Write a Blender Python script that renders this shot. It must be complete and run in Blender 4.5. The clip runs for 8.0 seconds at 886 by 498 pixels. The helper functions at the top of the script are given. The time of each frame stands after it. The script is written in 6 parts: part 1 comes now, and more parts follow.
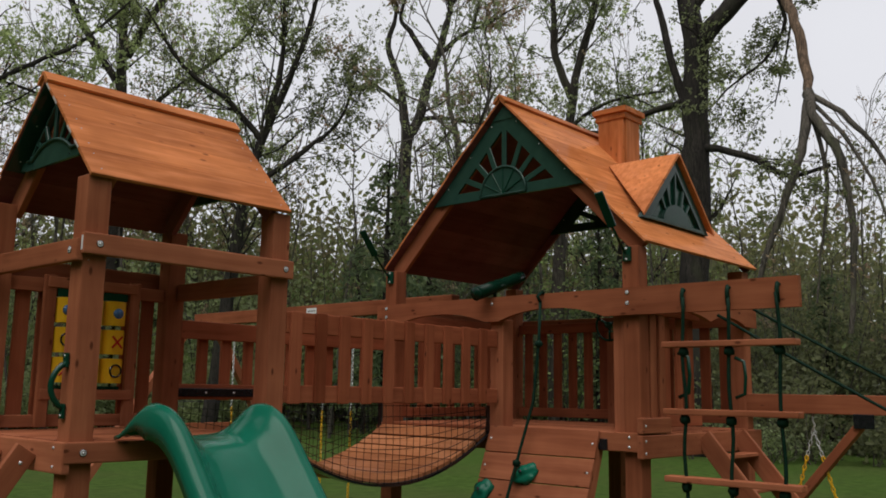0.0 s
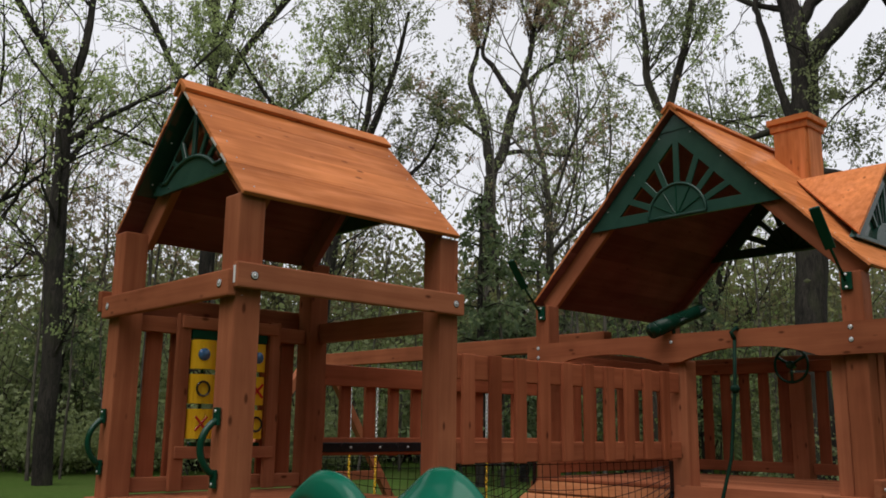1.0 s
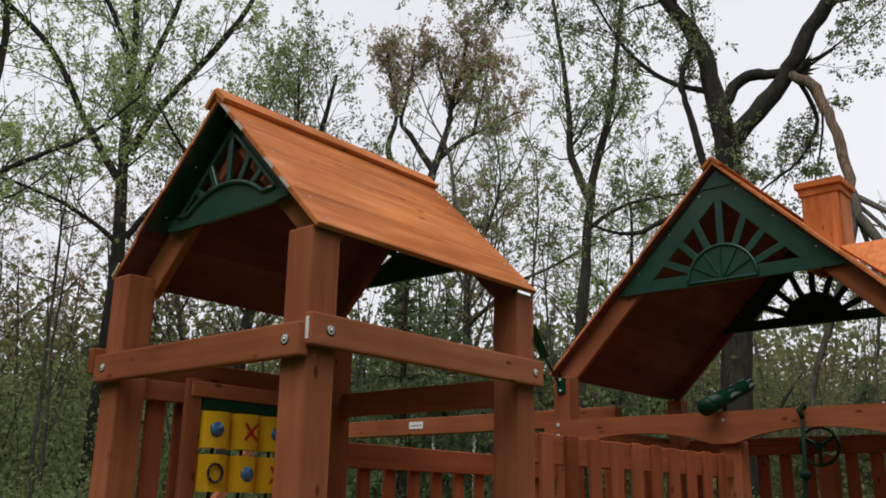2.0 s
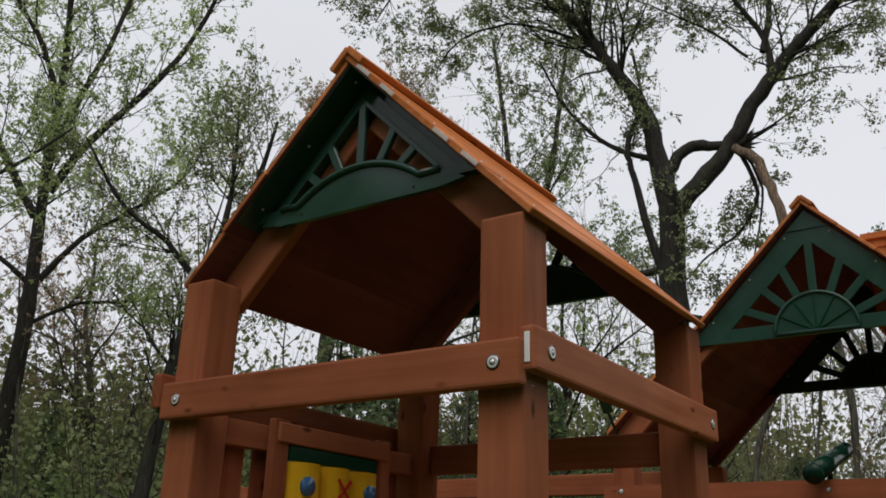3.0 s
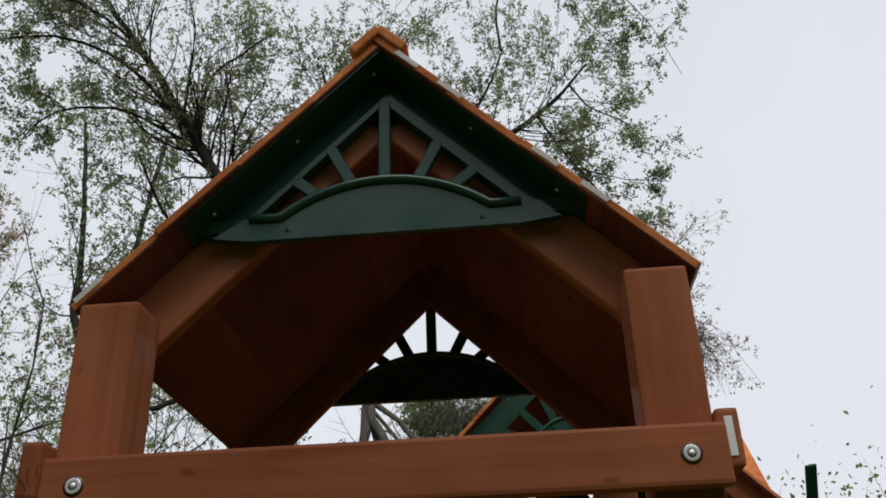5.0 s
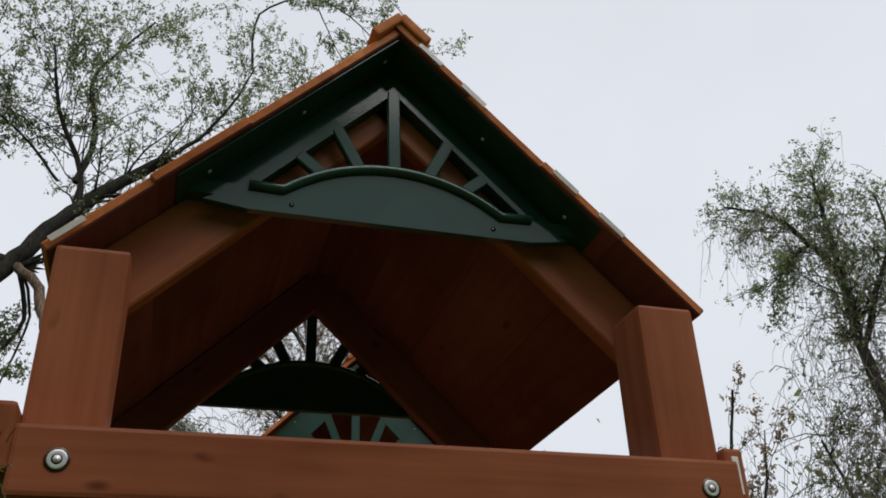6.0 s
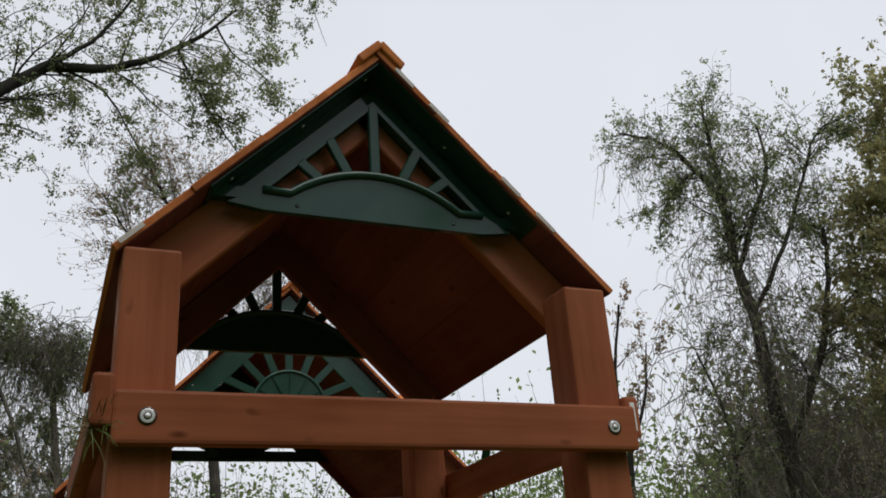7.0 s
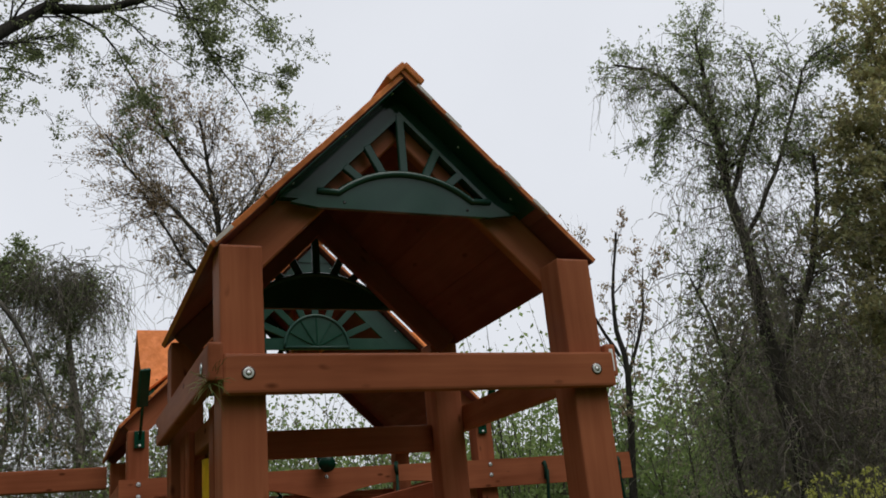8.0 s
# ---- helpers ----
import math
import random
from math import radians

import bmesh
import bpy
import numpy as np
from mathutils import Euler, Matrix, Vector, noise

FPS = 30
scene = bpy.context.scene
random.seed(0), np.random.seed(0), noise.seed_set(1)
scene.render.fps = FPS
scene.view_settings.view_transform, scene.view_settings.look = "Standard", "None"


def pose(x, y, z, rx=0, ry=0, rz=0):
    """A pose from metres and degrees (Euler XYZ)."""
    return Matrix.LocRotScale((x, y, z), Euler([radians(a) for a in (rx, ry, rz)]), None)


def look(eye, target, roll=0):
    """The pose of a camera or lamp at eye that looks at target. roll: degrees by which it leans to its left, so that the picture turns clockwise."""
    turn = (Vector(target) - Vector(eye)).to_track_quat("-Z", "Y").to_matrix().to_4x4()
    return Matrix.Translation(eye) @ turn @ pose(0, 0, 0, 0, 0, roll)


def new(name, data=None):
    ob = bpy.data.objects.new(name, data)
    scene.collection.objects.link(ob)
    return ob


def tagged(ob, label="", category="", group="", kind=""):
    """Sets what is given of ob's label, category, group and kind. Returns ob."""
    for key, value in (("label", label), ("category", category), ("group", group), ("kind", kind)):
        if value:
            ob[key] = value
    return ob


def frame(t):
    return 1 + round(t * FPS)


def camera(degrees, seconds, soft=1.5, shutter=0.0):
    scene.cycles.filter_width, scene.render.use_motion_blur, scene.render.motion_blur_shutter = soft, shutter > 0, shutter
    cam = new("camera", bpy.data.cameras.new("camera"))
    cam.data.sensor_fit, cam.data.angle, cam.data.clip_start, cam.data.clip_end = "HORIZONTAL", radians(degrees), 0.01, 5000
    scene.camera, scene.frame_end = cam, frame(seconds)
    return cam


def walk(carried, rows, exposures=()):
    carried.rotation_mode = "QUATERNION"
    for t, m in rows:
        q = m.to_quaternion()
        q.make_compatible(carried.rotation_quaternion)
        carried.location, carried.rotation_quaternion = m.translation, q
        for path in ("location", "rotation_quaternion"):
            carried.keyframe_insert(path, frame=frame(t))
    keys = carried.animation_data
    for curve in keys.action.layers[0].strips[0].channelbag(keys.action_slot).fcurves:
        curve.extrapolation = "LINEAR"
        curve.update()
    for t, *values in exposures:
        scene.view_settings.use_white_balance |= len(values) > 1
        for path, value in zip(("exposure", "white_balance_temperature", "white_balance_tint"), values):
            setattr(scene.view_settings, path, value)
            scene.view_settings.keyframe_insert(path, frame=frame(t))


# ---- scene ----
cam = camera(52.6, 8.0, soft=1.75)
PATH = [
    (0, (-1.937, -4.125, 1.674), (-0.470, -2.801, 1.985), 0.9),
    (0.2, (-1.963, -3.892, 1.687), (-0.525, -2.538, 2.006), 0.4),
    (0.5, (-1.914, -3.657, 1.700), (-0.527, -2.251, 2.012), 0.2),
    (0.8, (-1.812, -3.345, 1.741), (-0.474, -1.898, 2.084), 0.5),
    (1, (-1.749, -3.169, 1.758), (-0.412, -1.733, 2.147), 0.8),
    (1.2, (-1.734, -2.975, 1.741), (-0.355, -1.596, 2.183), 0.7),
    (1.5, (-1.767, -2.646, 1.750), (-0.320, -1.358, 2.246), 0.5),
    (1.7, (-1.777, -2.439, 1.797), (-0.319, -1.174, 2.317), 0.8),
    (2.8, (-1.686, -1.273, 1.847), (-0.210, -0.095, 2.507), 2.1),
    (3, (-1.692, -1.031, 1.854), (-0.150, 0.045, 2.535), 1.8),
    (3.2, (-1.693, -0.835, 1.880), (-0.098, 0.149, 2.580), 1.1),
    (3.5, (-1.640, -0.608, 1.868), (-0.003, 0.220, 2.666), -1.1),
    (3.8, (-1.592, -0.414, 1.905), (0.097, 0.254, 2.742), -2.6),
    (4, (-1.606, -0.291, 1.887), (0.125, 0.259, 2.723), -3.2),
    (4.2, (-1.642, -0.161, 1.888), (0.130, 0.279, 2.706), -3.9),
    (5.3, (-1.435, 0.452, 1.929), (0.311, 0.408, 2.904), -1.1),
    (5.5, (-1.376, 0.548, 1.926), (0.350, 0.369, 2.922), -0.6),
    (5.8, (-1.362, 0.736, 1.895), (0.325, 0.355, 2.900), -1.2),
    (6, (-1.379, 0.913, 1.920), (0.285, 0.383, 2.895), -2.3),
    (6.2, (-1.428, 1.018, 1.925), (0.218, 0.402, 2.880), -3.1),
    (6.5, (-1.556, 1.122, 1.907), (0.103, 0.450, 2.799), -3.5),
    (7, (-1.804, 1.242, 1.883), (-0.131, 0.474, 2.665), -4.2),
    (7.2, (-1.898, 1.326, 1.883), (-0.230, 0.512, 2.631), -4.6),
    (7.5, (-2.046, 1.438, 1.846), (-0.369, 0.607, 2.550), -5.4),
    (8, (-2.337, 1.532, 1.825), (-0.607, 0.751, 2.454), -5.5),
]
LOOKS = ((0, -0.02, 6720, 12), (0.6, 0.12, 6720, 12), (1.2, 0.17, 6720, 12), (1.7, 0.18, 6720, 12), (3.0, 0.0, 6680, 11), (4.2, 0.0, 6650, 10), (5.3, 0.0, 6500, 10), (8.0, 0.0, 6550, 10))
walk(cam, [(t, look(eye, target, roll)) for t, eye, target, roll in PATH], LOOKS)
SKY_GREY = (0.79, 0.82, 0.88, 1.0)
SUN_POWER = 1.6
TREES = [
    (38, 42, 3, 60, 1.3), (30, 42, 1, 250, 1.2), (77, 36, 1, 310, 1.2), (88, 36, 1, 20, 1.15), (12, 44, 2, 190, 0.55),
    (-62, 22, 0, 90, 1.0), (55, 44, 2, 70, 1.3), (68, 46, 2, 70, 1.4),
]

# ---- light ----
world = bpy.data.worlds.new("overcast_sky")
scene.world = world
world.use_nodes = True
wn, wl = world.node_tree.nodes, world.node_tree.links
wn.clear()
w_out = wn.new("ShaderNodeOutputWorld")
w_bg = wn.new("ShaderNodeBackground")
w_sky = wn.new("ShaderNodeTexSky")
w_sky.sky_type = "NISHITA"
w_sky.sun_disc = False
w_sky.sun_elevation, w_sky.sun_rotation = radians(62), radians(247)
w_sky.air_density, w_sky.dust_density = 1.0, 4.0
w_mul = wn.new("ShaderNodeMixRGB")
w_mul.blend_type = "MULTIPLY"
w_mul.inputs[0].default_value = 1.0
w_mul.inputs[2].default_value = (0.1, 0.1, 0.1, 1)
w_mix = wn.new("ShaderNodeMixRGB")
w_mix.inputs[0].default_value = 0.93
# thin and thick places in the cloud
w_tc = wn.new("ShaderNodeTexCoord")
w_cloud = wn.new("ShaderNodeTexNoise")
w_cloud.inputs["Scale"].default_value, w_cloud.inputs["Detail"].default_value = 2.2, 4.0
w_ramp = wn.new("ShaderNodeValToRGB")
w_ramp.color_ramp.elements[0].position, w_ramp.color_ramp.elements[0].color = 0.3, tuple(0.95 * c for c in SKY_GREY)
w_ramp.color_ramp.elements[1].position, w_ramp.color_ramp.elements[1].color = 0.7, tuple(1.04 * c for c in SKY_GREY)
wl.new(w_tc.outputs["Generated"], w_cloud.inputs["Vector"])
wl.new(w_cloud.outputs["Fac"], w_ramp.inputs[0])
wl.new(w_ramp.outputs[0], w_mix.inputs[2])
wl.new(w_sky.outputs[0], w_mul.inputs[1])
wl.new(w_mul.outputs[0], w_mix.inputs[1])
wl.new(w_mix.outputs[0], w_bg.inputs[0])
w_bg.inputs[1].default_value = 1.0
wl.new(w_bg.outputs[0], w_out.inputs[0])

sun_data = bpy.data.lights.new("sun", "SUN")
sun_data.energy, sun_data.angle, sun_data.color = SUN_POWER, radians(50), (1.0, 0.97, 0.93)
sun = new("sun", sun_data)
sun.matrix_world = look((0, 0, 30), (14.7, 6.2, 0))

# ---- materials ----


def rgb(r, g, b):
    return (r, g, b, 1.0)


class Mat:
    """A node material with short names for the nodes that it takes."""

    def __init__(self, name, rough=0.6, metal=0.0, spec=0.5):
        self.m = bpy.data.materials.new(name)
        self.m.use_nodes = True
        self.n, self.l = self.m.node_tree.nodes, self.m.node_tree.links
        self.b = self.n["Principled BSDF"]
        self.b.inputs["Roughness"].default_value = rough
        self.b.inputs["Metallic"].default_value = metal
        self.b.inputs["Specular IOR Level"].default_value = spec

    def put(self, sock, value):
        if isinstance(value, bpy.types.NodeSocket):
            self.l.new(value, sock)
        else:
            sock.default_value = value

    def coords(self, scale=(1, 1, 1), shift=0.0):
        tc = self.n.new("ShaderNodeTexCoord")
        mp = self.n.new("ShaderNodeMapping")
        mp.inputs["Scale"].default_value = scale
        self.l.new(tc.outputs["Object"], mp.inputs["Vector"])
        if shift:
            oi = self.n.new("ShaderNodeObjectInfo")
            mu = self.n.new("ShaderNodeMath")
            mu.operation = "MULTIPLY"
            mu.inputs[1].default_value = shift
            self.l.new(oi.outputs["Random"], mu.inputs[0])
            cb = self.n.new("ShaderNodeCombineXYZ")
            for k in range(3):
                self.l.new(mu.outputs[0], cb.inputs[k])
            self.l.new(cb.outputs[0], mp.inputs["Location"])
        return mp.outputs[0]

    def random(self):
        return self.n.new("ShaderNodeObjectInfo").outputs["Random"]

    def island(self):
        return self.n.new("ShaderNodeNewGeometry").outputs["Random Per Island"]

    def noise(self, vec, scale, detail=3.0, rough=0.55, dist=0.0):
        t = self.n.new("ShaderNodeTexNoise")
        t.inputs["Scale"].default_value, t.inputs["Detail"].default_value = scale, detail
        t.inputs["Roughness"].default_value, t.inputs["Distortion"].default_value = rough, dist
        self.l.new(vec, t.inputs["Vector"])
        return t.outputs["Fac"]

    def voronoi(self, vec, scale):
        t = self.n.new("ShaderNodeTexVoronoi")
        t.inputs["Scale"].default_value = scale
        self.l.new(vec, t.inputs["Vector"])
        return t.outputs["Distance"]

    def ramp(self, fac, *stops):
        r = self.n.new("ShaderNodeValToRGB")
        e = r.color_ramp.elements
        while len(e) < len(stops):
            e.new(0.5)
        for k, (p, c) in enumerate(stops):
            e[k].position, e[k].color = p, c
        self.l.new(fac, r.inputs[0])
        return r.outputs[0]

    def mix(self, fac, a, b, kind="MIX"):
        x = self.n.new("ShaderNodeMixRGB")
        x.blend_type = kind
        self.put(x.inputs[0], fac)
        self.put(x.inputs[1], a)
        self.put(x.inputs[2], b)
        return x.outputs[0]

    def math(self, op, a, b=0.0):
        x = self.n.new("ShaderNodeMath")
        x.operation = op
        self.put(x.inputs[0], a)
        self.put(x.inputs[1], b)
        return x.outputs[0]

    def color(self, c):
        self.put(self.b.inputs["Base Color"], c)
        return self

    def rough(self, r):
        self.put(self.b.inputs["Roughness"], r)
        return self

    def bump(self, h, strength=0.3, distance=0.002):
        x = self.n.new("ShaderNodeBump")
        x.inputs["Strength"].default_value, x.inputs["Distance"].default_value = strength, distance
        self.l.new(h, x.inputs["Height"])
        self.l.new(x.outputs[0], self.b.inputs["Normal"])
        return self

    def dull(self, c, gloss):
        """Lets only a share of the surface shine; the rest is matt."""
        matt = self.n.new("ShaderNodeBsdfDiffuse")
        matt.inputs["Roughness"].default_value = 0.6
        self.l.new(c, matt.inputs["Color"])
        self.l.new(self.b.inputs["Normal"].links[0].from_socket, matt.inputs["Normal"])
        blend = self.n.new("ShaderNodeMixShader")
        blend.inputs[0].default_value = gloss
        self.l.new(matt.outputs[0], blend.inputs[1])
        self.l.new(self.b.outputs[0], blend.inputs[2])
        self.l.new(blend.outputs[0], self.n["Material Output"].inputs["Surface"])


def wood(name, dark, light, knot, rough=0.55, gloss=0.16, washed=0.0):
    """Stained cedar; the grain runs along the local x axis of each board."""
    m = Mat(name, rough, spec=0.3)
    v = m.coords((1.0, 1.0, 1.0), 37.0)
    vg = m.coords((0.9, 16.0, 16.0), 37.0)
    vf = m.coords((3.0, 90.0, 90.0), 37.0)
    grain = m.noise(vg, 1.6, 5.0, 0.6, 0.25)
    fine = m.noise(vf, 1.0, 2.0)
    broad = m.noise(v, 2.2, 3.0)
    c = m.ramp(grain, (0.25, dark), (0.5, tuple(0.5 * (a + b) for a, b in zip(dark, light))), (0.75, light))
    c = m.mix(m.math("MULTIPLY", fine, 0.35), c, dark)
    # boards differ in tone
    tone = m.ramp(m.random(), (0.0, rgb(0.78, 0.74, 0.72)), (0.5, rgb(1, 1, 1)), (1.0, rgb(1.12, 1.16, 1.2)))
    c = m.mix(1.0, c, tone, "MULTIPLY")
    weather = m.ramp(broad, (0.3, rgb(0.76, 0.73, 0.72)), (0.7, rgb(1.14, 1.15, 1.12)))
    c = m.mix(1.0, c, weather, "MULTIPLY")
    if washed:
        # paler wavy patches where rain has run over the stain
        wash = m.ramp(m.noise(m.coords((1.8, 11.0, 11.0), 53.0), 1.5, 3.0, 0.5, 0.5), (0.48, rgb(0, 0, 0)), (0.74, rgb(washed, washed, washed)))
        c = m.mix(wash, c, tuple(min(1.0, 1.25 * a + 0.06) for a in light[:3]) + (1.0,))
    vk = m.coords((5.5, 13.0, 13.0), 37.0)
    kn = m.ramp(m.voronoi(vk, 1.0), (0.07, rgb(1, 1, 1)), (0.1, rgb(0.6, 0.6, 0.6)), (0.15, rgb(0, 0, 0)))
    spots = m.ramp(m.noise(m.coords((2.0, 2.0, 2.0), 61.0), 1.7, 0.0), (0.4, rgb(0, 0, 0)), (0.45, rgb(0.9, 0.9, 0.9)))
    c = m.mix(m.mix(1.0, kn, spots, "MULTIPLY"), c, knot)
    m.color(c)
    m.rough(m.ramp(grain, (0.2, rgb(rough - 0.1, 0, 0)), (0.8, rgb(rough + 0.12, 0, 0))))
    m.bump(m.mix(0.5, grain, fine), 0.35, 0.0015)
    m.dull(c, gloss)
    return m.m


WOOD = wood("stained_cedar", rgb(0.285, 0.09, 0.045), rgb(0.46, 0.166, 0.086), rgb(0.1, 0.03, 0.015), 0.78)
WOOD_ROOF = wood("roof_cedar", rgb(0.47, 0.145, 0.046), rgb(0.76, 0.28, 0.103), rgb(0.22, 0.066, 0.026), 0.55, 0.14, 0.26)
# redder cedar for undersides, darkened: the shade below the roofs is in it
WOOD_SHADED = wood("shaded_red_cedar", rgb(0.205, 0.067, 0.065), rgb(0.285, 0.107, 0.104), rgb(0.15, 0.05, 0.045), 0.85, 0.12)
# deeper red cedar: shade on bridge railings and slats is put into the colour
WOOD_DEEP_SHADE = wood("shaded_deep_red_cedar", rgb(0.26, 0.071, 0.034), rgb(0.43, 0.133, 0.067), rgb(0.08, 0.022, 0.012), 0.8)
WOOD_WORN = wood("worn_bridge_cedar", rgb(0.4, 0.145, 0.06), rgb(0.6, 0.26, 0.125), rgb(0.22, 0.08, 0.04), 0.75)


def plain(name, a, b, rough=0.4, metal=0.0, scale=9.0, bump=0.15, spec=0.5, gloss=1.0):
    m = Mat(name, rough, metal, spec)
    v = m.coords()
    n1, n2 = m.noise(v, scale, 4.0), m.noise(v, scale * 14, 2.0)
    c = m.mix(m.ramp(n1, (0.3, rgb(0, 0, 0)), (0.7, rgb(1, 1, 1))), a, b)
    c = m.mix(m.math("MULTIPLY", n2, 0.25), c, a)
    m.color(c)
    m.rough(m.ramp(n1, (0.2, rgb(max(rough - 0.12, 0.03), 0, 0)), (0.8, rgb(rough + 0.12, 0, 0))))
    m.bump(n2, bump, 0.001)
    if gloss < 1.0:
        m.dull(c, gloss)
    return m.m


GREEN_PAINT = plain("green_paint", rgb(0.018, 0.052, 0.041), rgb(0.026, 0.069, 0.053), 0.38, spec=0.5, gloss=0.62)
GREEN_PLASTIC = plain("green_plastic", rgb(0.004, 0.108, 0.065), rgb(0.008, 0.14, 0.087), 0.74, scale=3.0, bump=0.05, spec=0.2)
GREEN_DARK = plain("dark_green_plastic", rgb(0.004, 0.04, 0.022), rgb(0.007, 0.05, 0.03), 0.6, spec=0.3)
SCOPE = plain("black_green_plastic", rgb(0.003, 0.022, 0.013), rgb(0.005, 0.03, 0.018), 0.75, spec=0.15)
ROPE = plain("dark_green_rope", rgb(0.006, 0.02, 0.013), rgb(0.013, 0.036, 0.023), 0.95, scale=60, bump=0.6, spec=0.03)
# brown that stands for the shade inside bolt bores and sockets
BORE = plain("bore_shade", rgb(0.06, 0.024, 0.015), rgb(0.09, 0.036, 0.022), 0.9, scale=60)
BLACK = plain("black_webbing", rgb(0.008, 0.008, 0.009), rgb(0.018, 0.018, 0.02), 0.6, scale=30)
METAL = plain("zinc_metal", rgb(0.64, 0.65, 0.66), rgb(0.76, 0.76, 0.76), 0.38, 0.3)
YELLOW = plain("yellow_plastic", rgb(0.72, 0.4, 0.015), rgb(0.8, 0.47, 0.03), 0.38)
RED_INK = plain("red_print", rgb(0.45, 0.02, 0.015), rgb(0.5, 0.03, 0.02), 0.45)
BLACK_INK = plain("black_print", rgb(0.012, 0.012, 0.012), rgb(0.02, 0.02, 0.02), 0.45)
BLUE_INK = plain("blue_print", rgb(0.04, 0.13, 0.3), rgb(0.06, 0.18, 0.36), 0.45)
WHITE = plain("white_label", rgb(0.7, 0.7, 0.7), rgb(0.8, 0.8, 0.79), 0.5)
TAG = plain("faded_tag", rgb(0.4, 0.36, 0.32), rgb(0.55, 0.5, 0.46), 0.6, scale=40)
STRAW = plain("dry_grass_blades", rgb(0.15, 0.13, 0.05), rgb(0.06, 0.1, 0.02), 0.9, spec=0.1)


def bark(name, a, b, moss=0.5):
    """Furrowed bark with patches of green lichen."""
    m = Mat(name, 0.9, spec=0.2)
    n1 = m.noise(m.coords((1, 1, 0.18)), 13.0, 6.0, 0.7, 1.4)
    n2, n3 = m.noise(m.coords(), 0.9, 3.0), m.noise(m.coords((1, 1, 0.5)), 2.3, 4.0)
    c = m.ramp(n1, (0.32, tuple(0.6 * k for k in a[:3]) + (1.0,)), (0.5, tuple(0.5 * (p + q) for p, q in zip(a, b))), (0.68, tuple(1.2 * k for k in b[:3]) + (1.0,)))
    c = m.mix(1.0, c, m.ramp(n2, (0.3, rgb(0.62, 0.62, 0.62)), (0.7, rgb(1.25, 1.22, 1.2))), "MULTIPLY")
    c = m.mix(m.ramp(n3, (0.52, rgb(0, 0, 0)), (0.7, rgb(moss, moss, moss))), c, rgb(b[0] * 1.0, b[1] * 1.25, b[2] * 0.8))
    m.color(c)
    m.bump(n1, 0.9, 0.03)
    return m.m


BARK = bark("dark_bark", rgb(0.012, 0.011, 0.0095), rgb(0.044, 0.039, 0.033))
BARK_GREY = bark("grey_bark", rgb(0.05, 0.046, 0.038), rgb(0.13, 0.117, 0.098))
BARK_MID = bark("weathered_bark", rgb(0.028, 0.025, 0.021), rgb(0.082, 0.072, 0.06))
STRAND = bark("dry_vine_strands", rgb(0.115, 0.1, 0.087), rgb(0.27, 0.235, 0.2))
BARK_PALE = bark("torn_pale_wood", rgb(0.04, 0.033, 0.028), rgb(0.25, 0.17, 0.115), 0.0)


def foliage(name, *tones):
    """Small spring leaves: tone by leaf, some light through the blade."""
    m = Mat(name, 0.55, spec=0.3)
    k = len(tones) - 1
    c = m.ramp(m.island(), *[(i / k, t) for i, t in enumerate(tones)])
    c = m.mix(1.0, c, m.ramp(m.noise(m.coords(), 0.35, 2.0), (0.3, rgb(0.7, 0.72, 0.7)), (0.7, rgb(1.2, 1.2, 1.15))), "MULTIPLY")
    m.color(c)
    tr = m.n.new("ShaderNodeBsdfTranslucent")
    thin = m.mix(1.0, c, rgb(1.9, 1.9, 1.7), "MULTIPLY")
    m.l.new(thin, tr.inputs["Color"])
    add = m.n.new("ShaderNodeMixShader")
    add.inputs[0].default_value = 0.5
    m.l.new(m.b.outputs[0], add.inputs[1])
    m.l.new(tr.outputs[0], add.inputs[2])
    m.l.new(add.outputs[0], m.n["Material Output"].inputs["Surface"])
    return m.m


LEAF = foliage("spring_leaves", rgb(0.112, 0.132, 0.068), rgb(0.165, 0.2, 0.096), rgb(0.235, 0.28, 0.145))
LEAF_BRIGHT = foliage("fresh_leaves", rgb(0.18, 0.225, 0.092), rgb(0.26, 0.32, 0.14), rgb(0.335, 0.395, 0.2))
LEAF_BROWN = foliage("budding_leaves", rgb(0.21, 0.138, 0.1), rgb(0.26, 0.19, 0.13), rgb(0.25, 0.21, 0.135))
LEAF_DARK = foliage("undergrowth_leaves", rgb(0.1, 0.14, 0.05), rgb(0.16, 0.22, 0.08), rgb(0.22, 0.27, 0.115))
LEAF_HAZE = foliage("soft_green_leaves", rgb(0.17, 0.2, 0.1), rgb(0.225, 0.265, 0.135), rgb(0.27, 0.31, 0.17))
LEAF_DIM = foliage("dull_olive_leaves", rgb(0.092, 0.103, 0.056), rgb(0.135, 0.147, 0.078), rgb(0.18, 0.19, 0.1))
VINE = foliage("hanging_vine", rgb(0.16, 0.138, 0.112), rgb(0.235, 0.2, 0.158), rgb(0.2, 0.195, 0.12))
LEAF_TUFT = foliage("small_tufted_leaves", rgb(0.085, 0.096, 0.054), rgb(0.145, 0.166, 0.085), rgb(0.225, 0.26, 0.135))
LEAF_FAR = foliage("far_mixed_leaves", rgb(0.115, 0.118, 0.055), rgb(0.145, 0.14, 0.072), rgb(0.16, 0.185, 0.075))
LEAF_SHRUB = foliage("shrub_leaves", rgb(0.2, 0.21, 0.05), rgb(0.32, 0.32, 0.085), rgb(0.4, 0.39, 0.13))
LEAF_OLIVE = foliage("olive_leaves", rgb(0.215, 0.18, 0.095), rgb(0.275, 0.25, 0.13), rgb(0.275, 0.29, 0.16))
PINE = foliage("evergreen_needles", rgb(0.075, 0.11, 0.057), rgb(0.11, 0.15, 0.077), rgb(0.15, 0.185, 0.1))


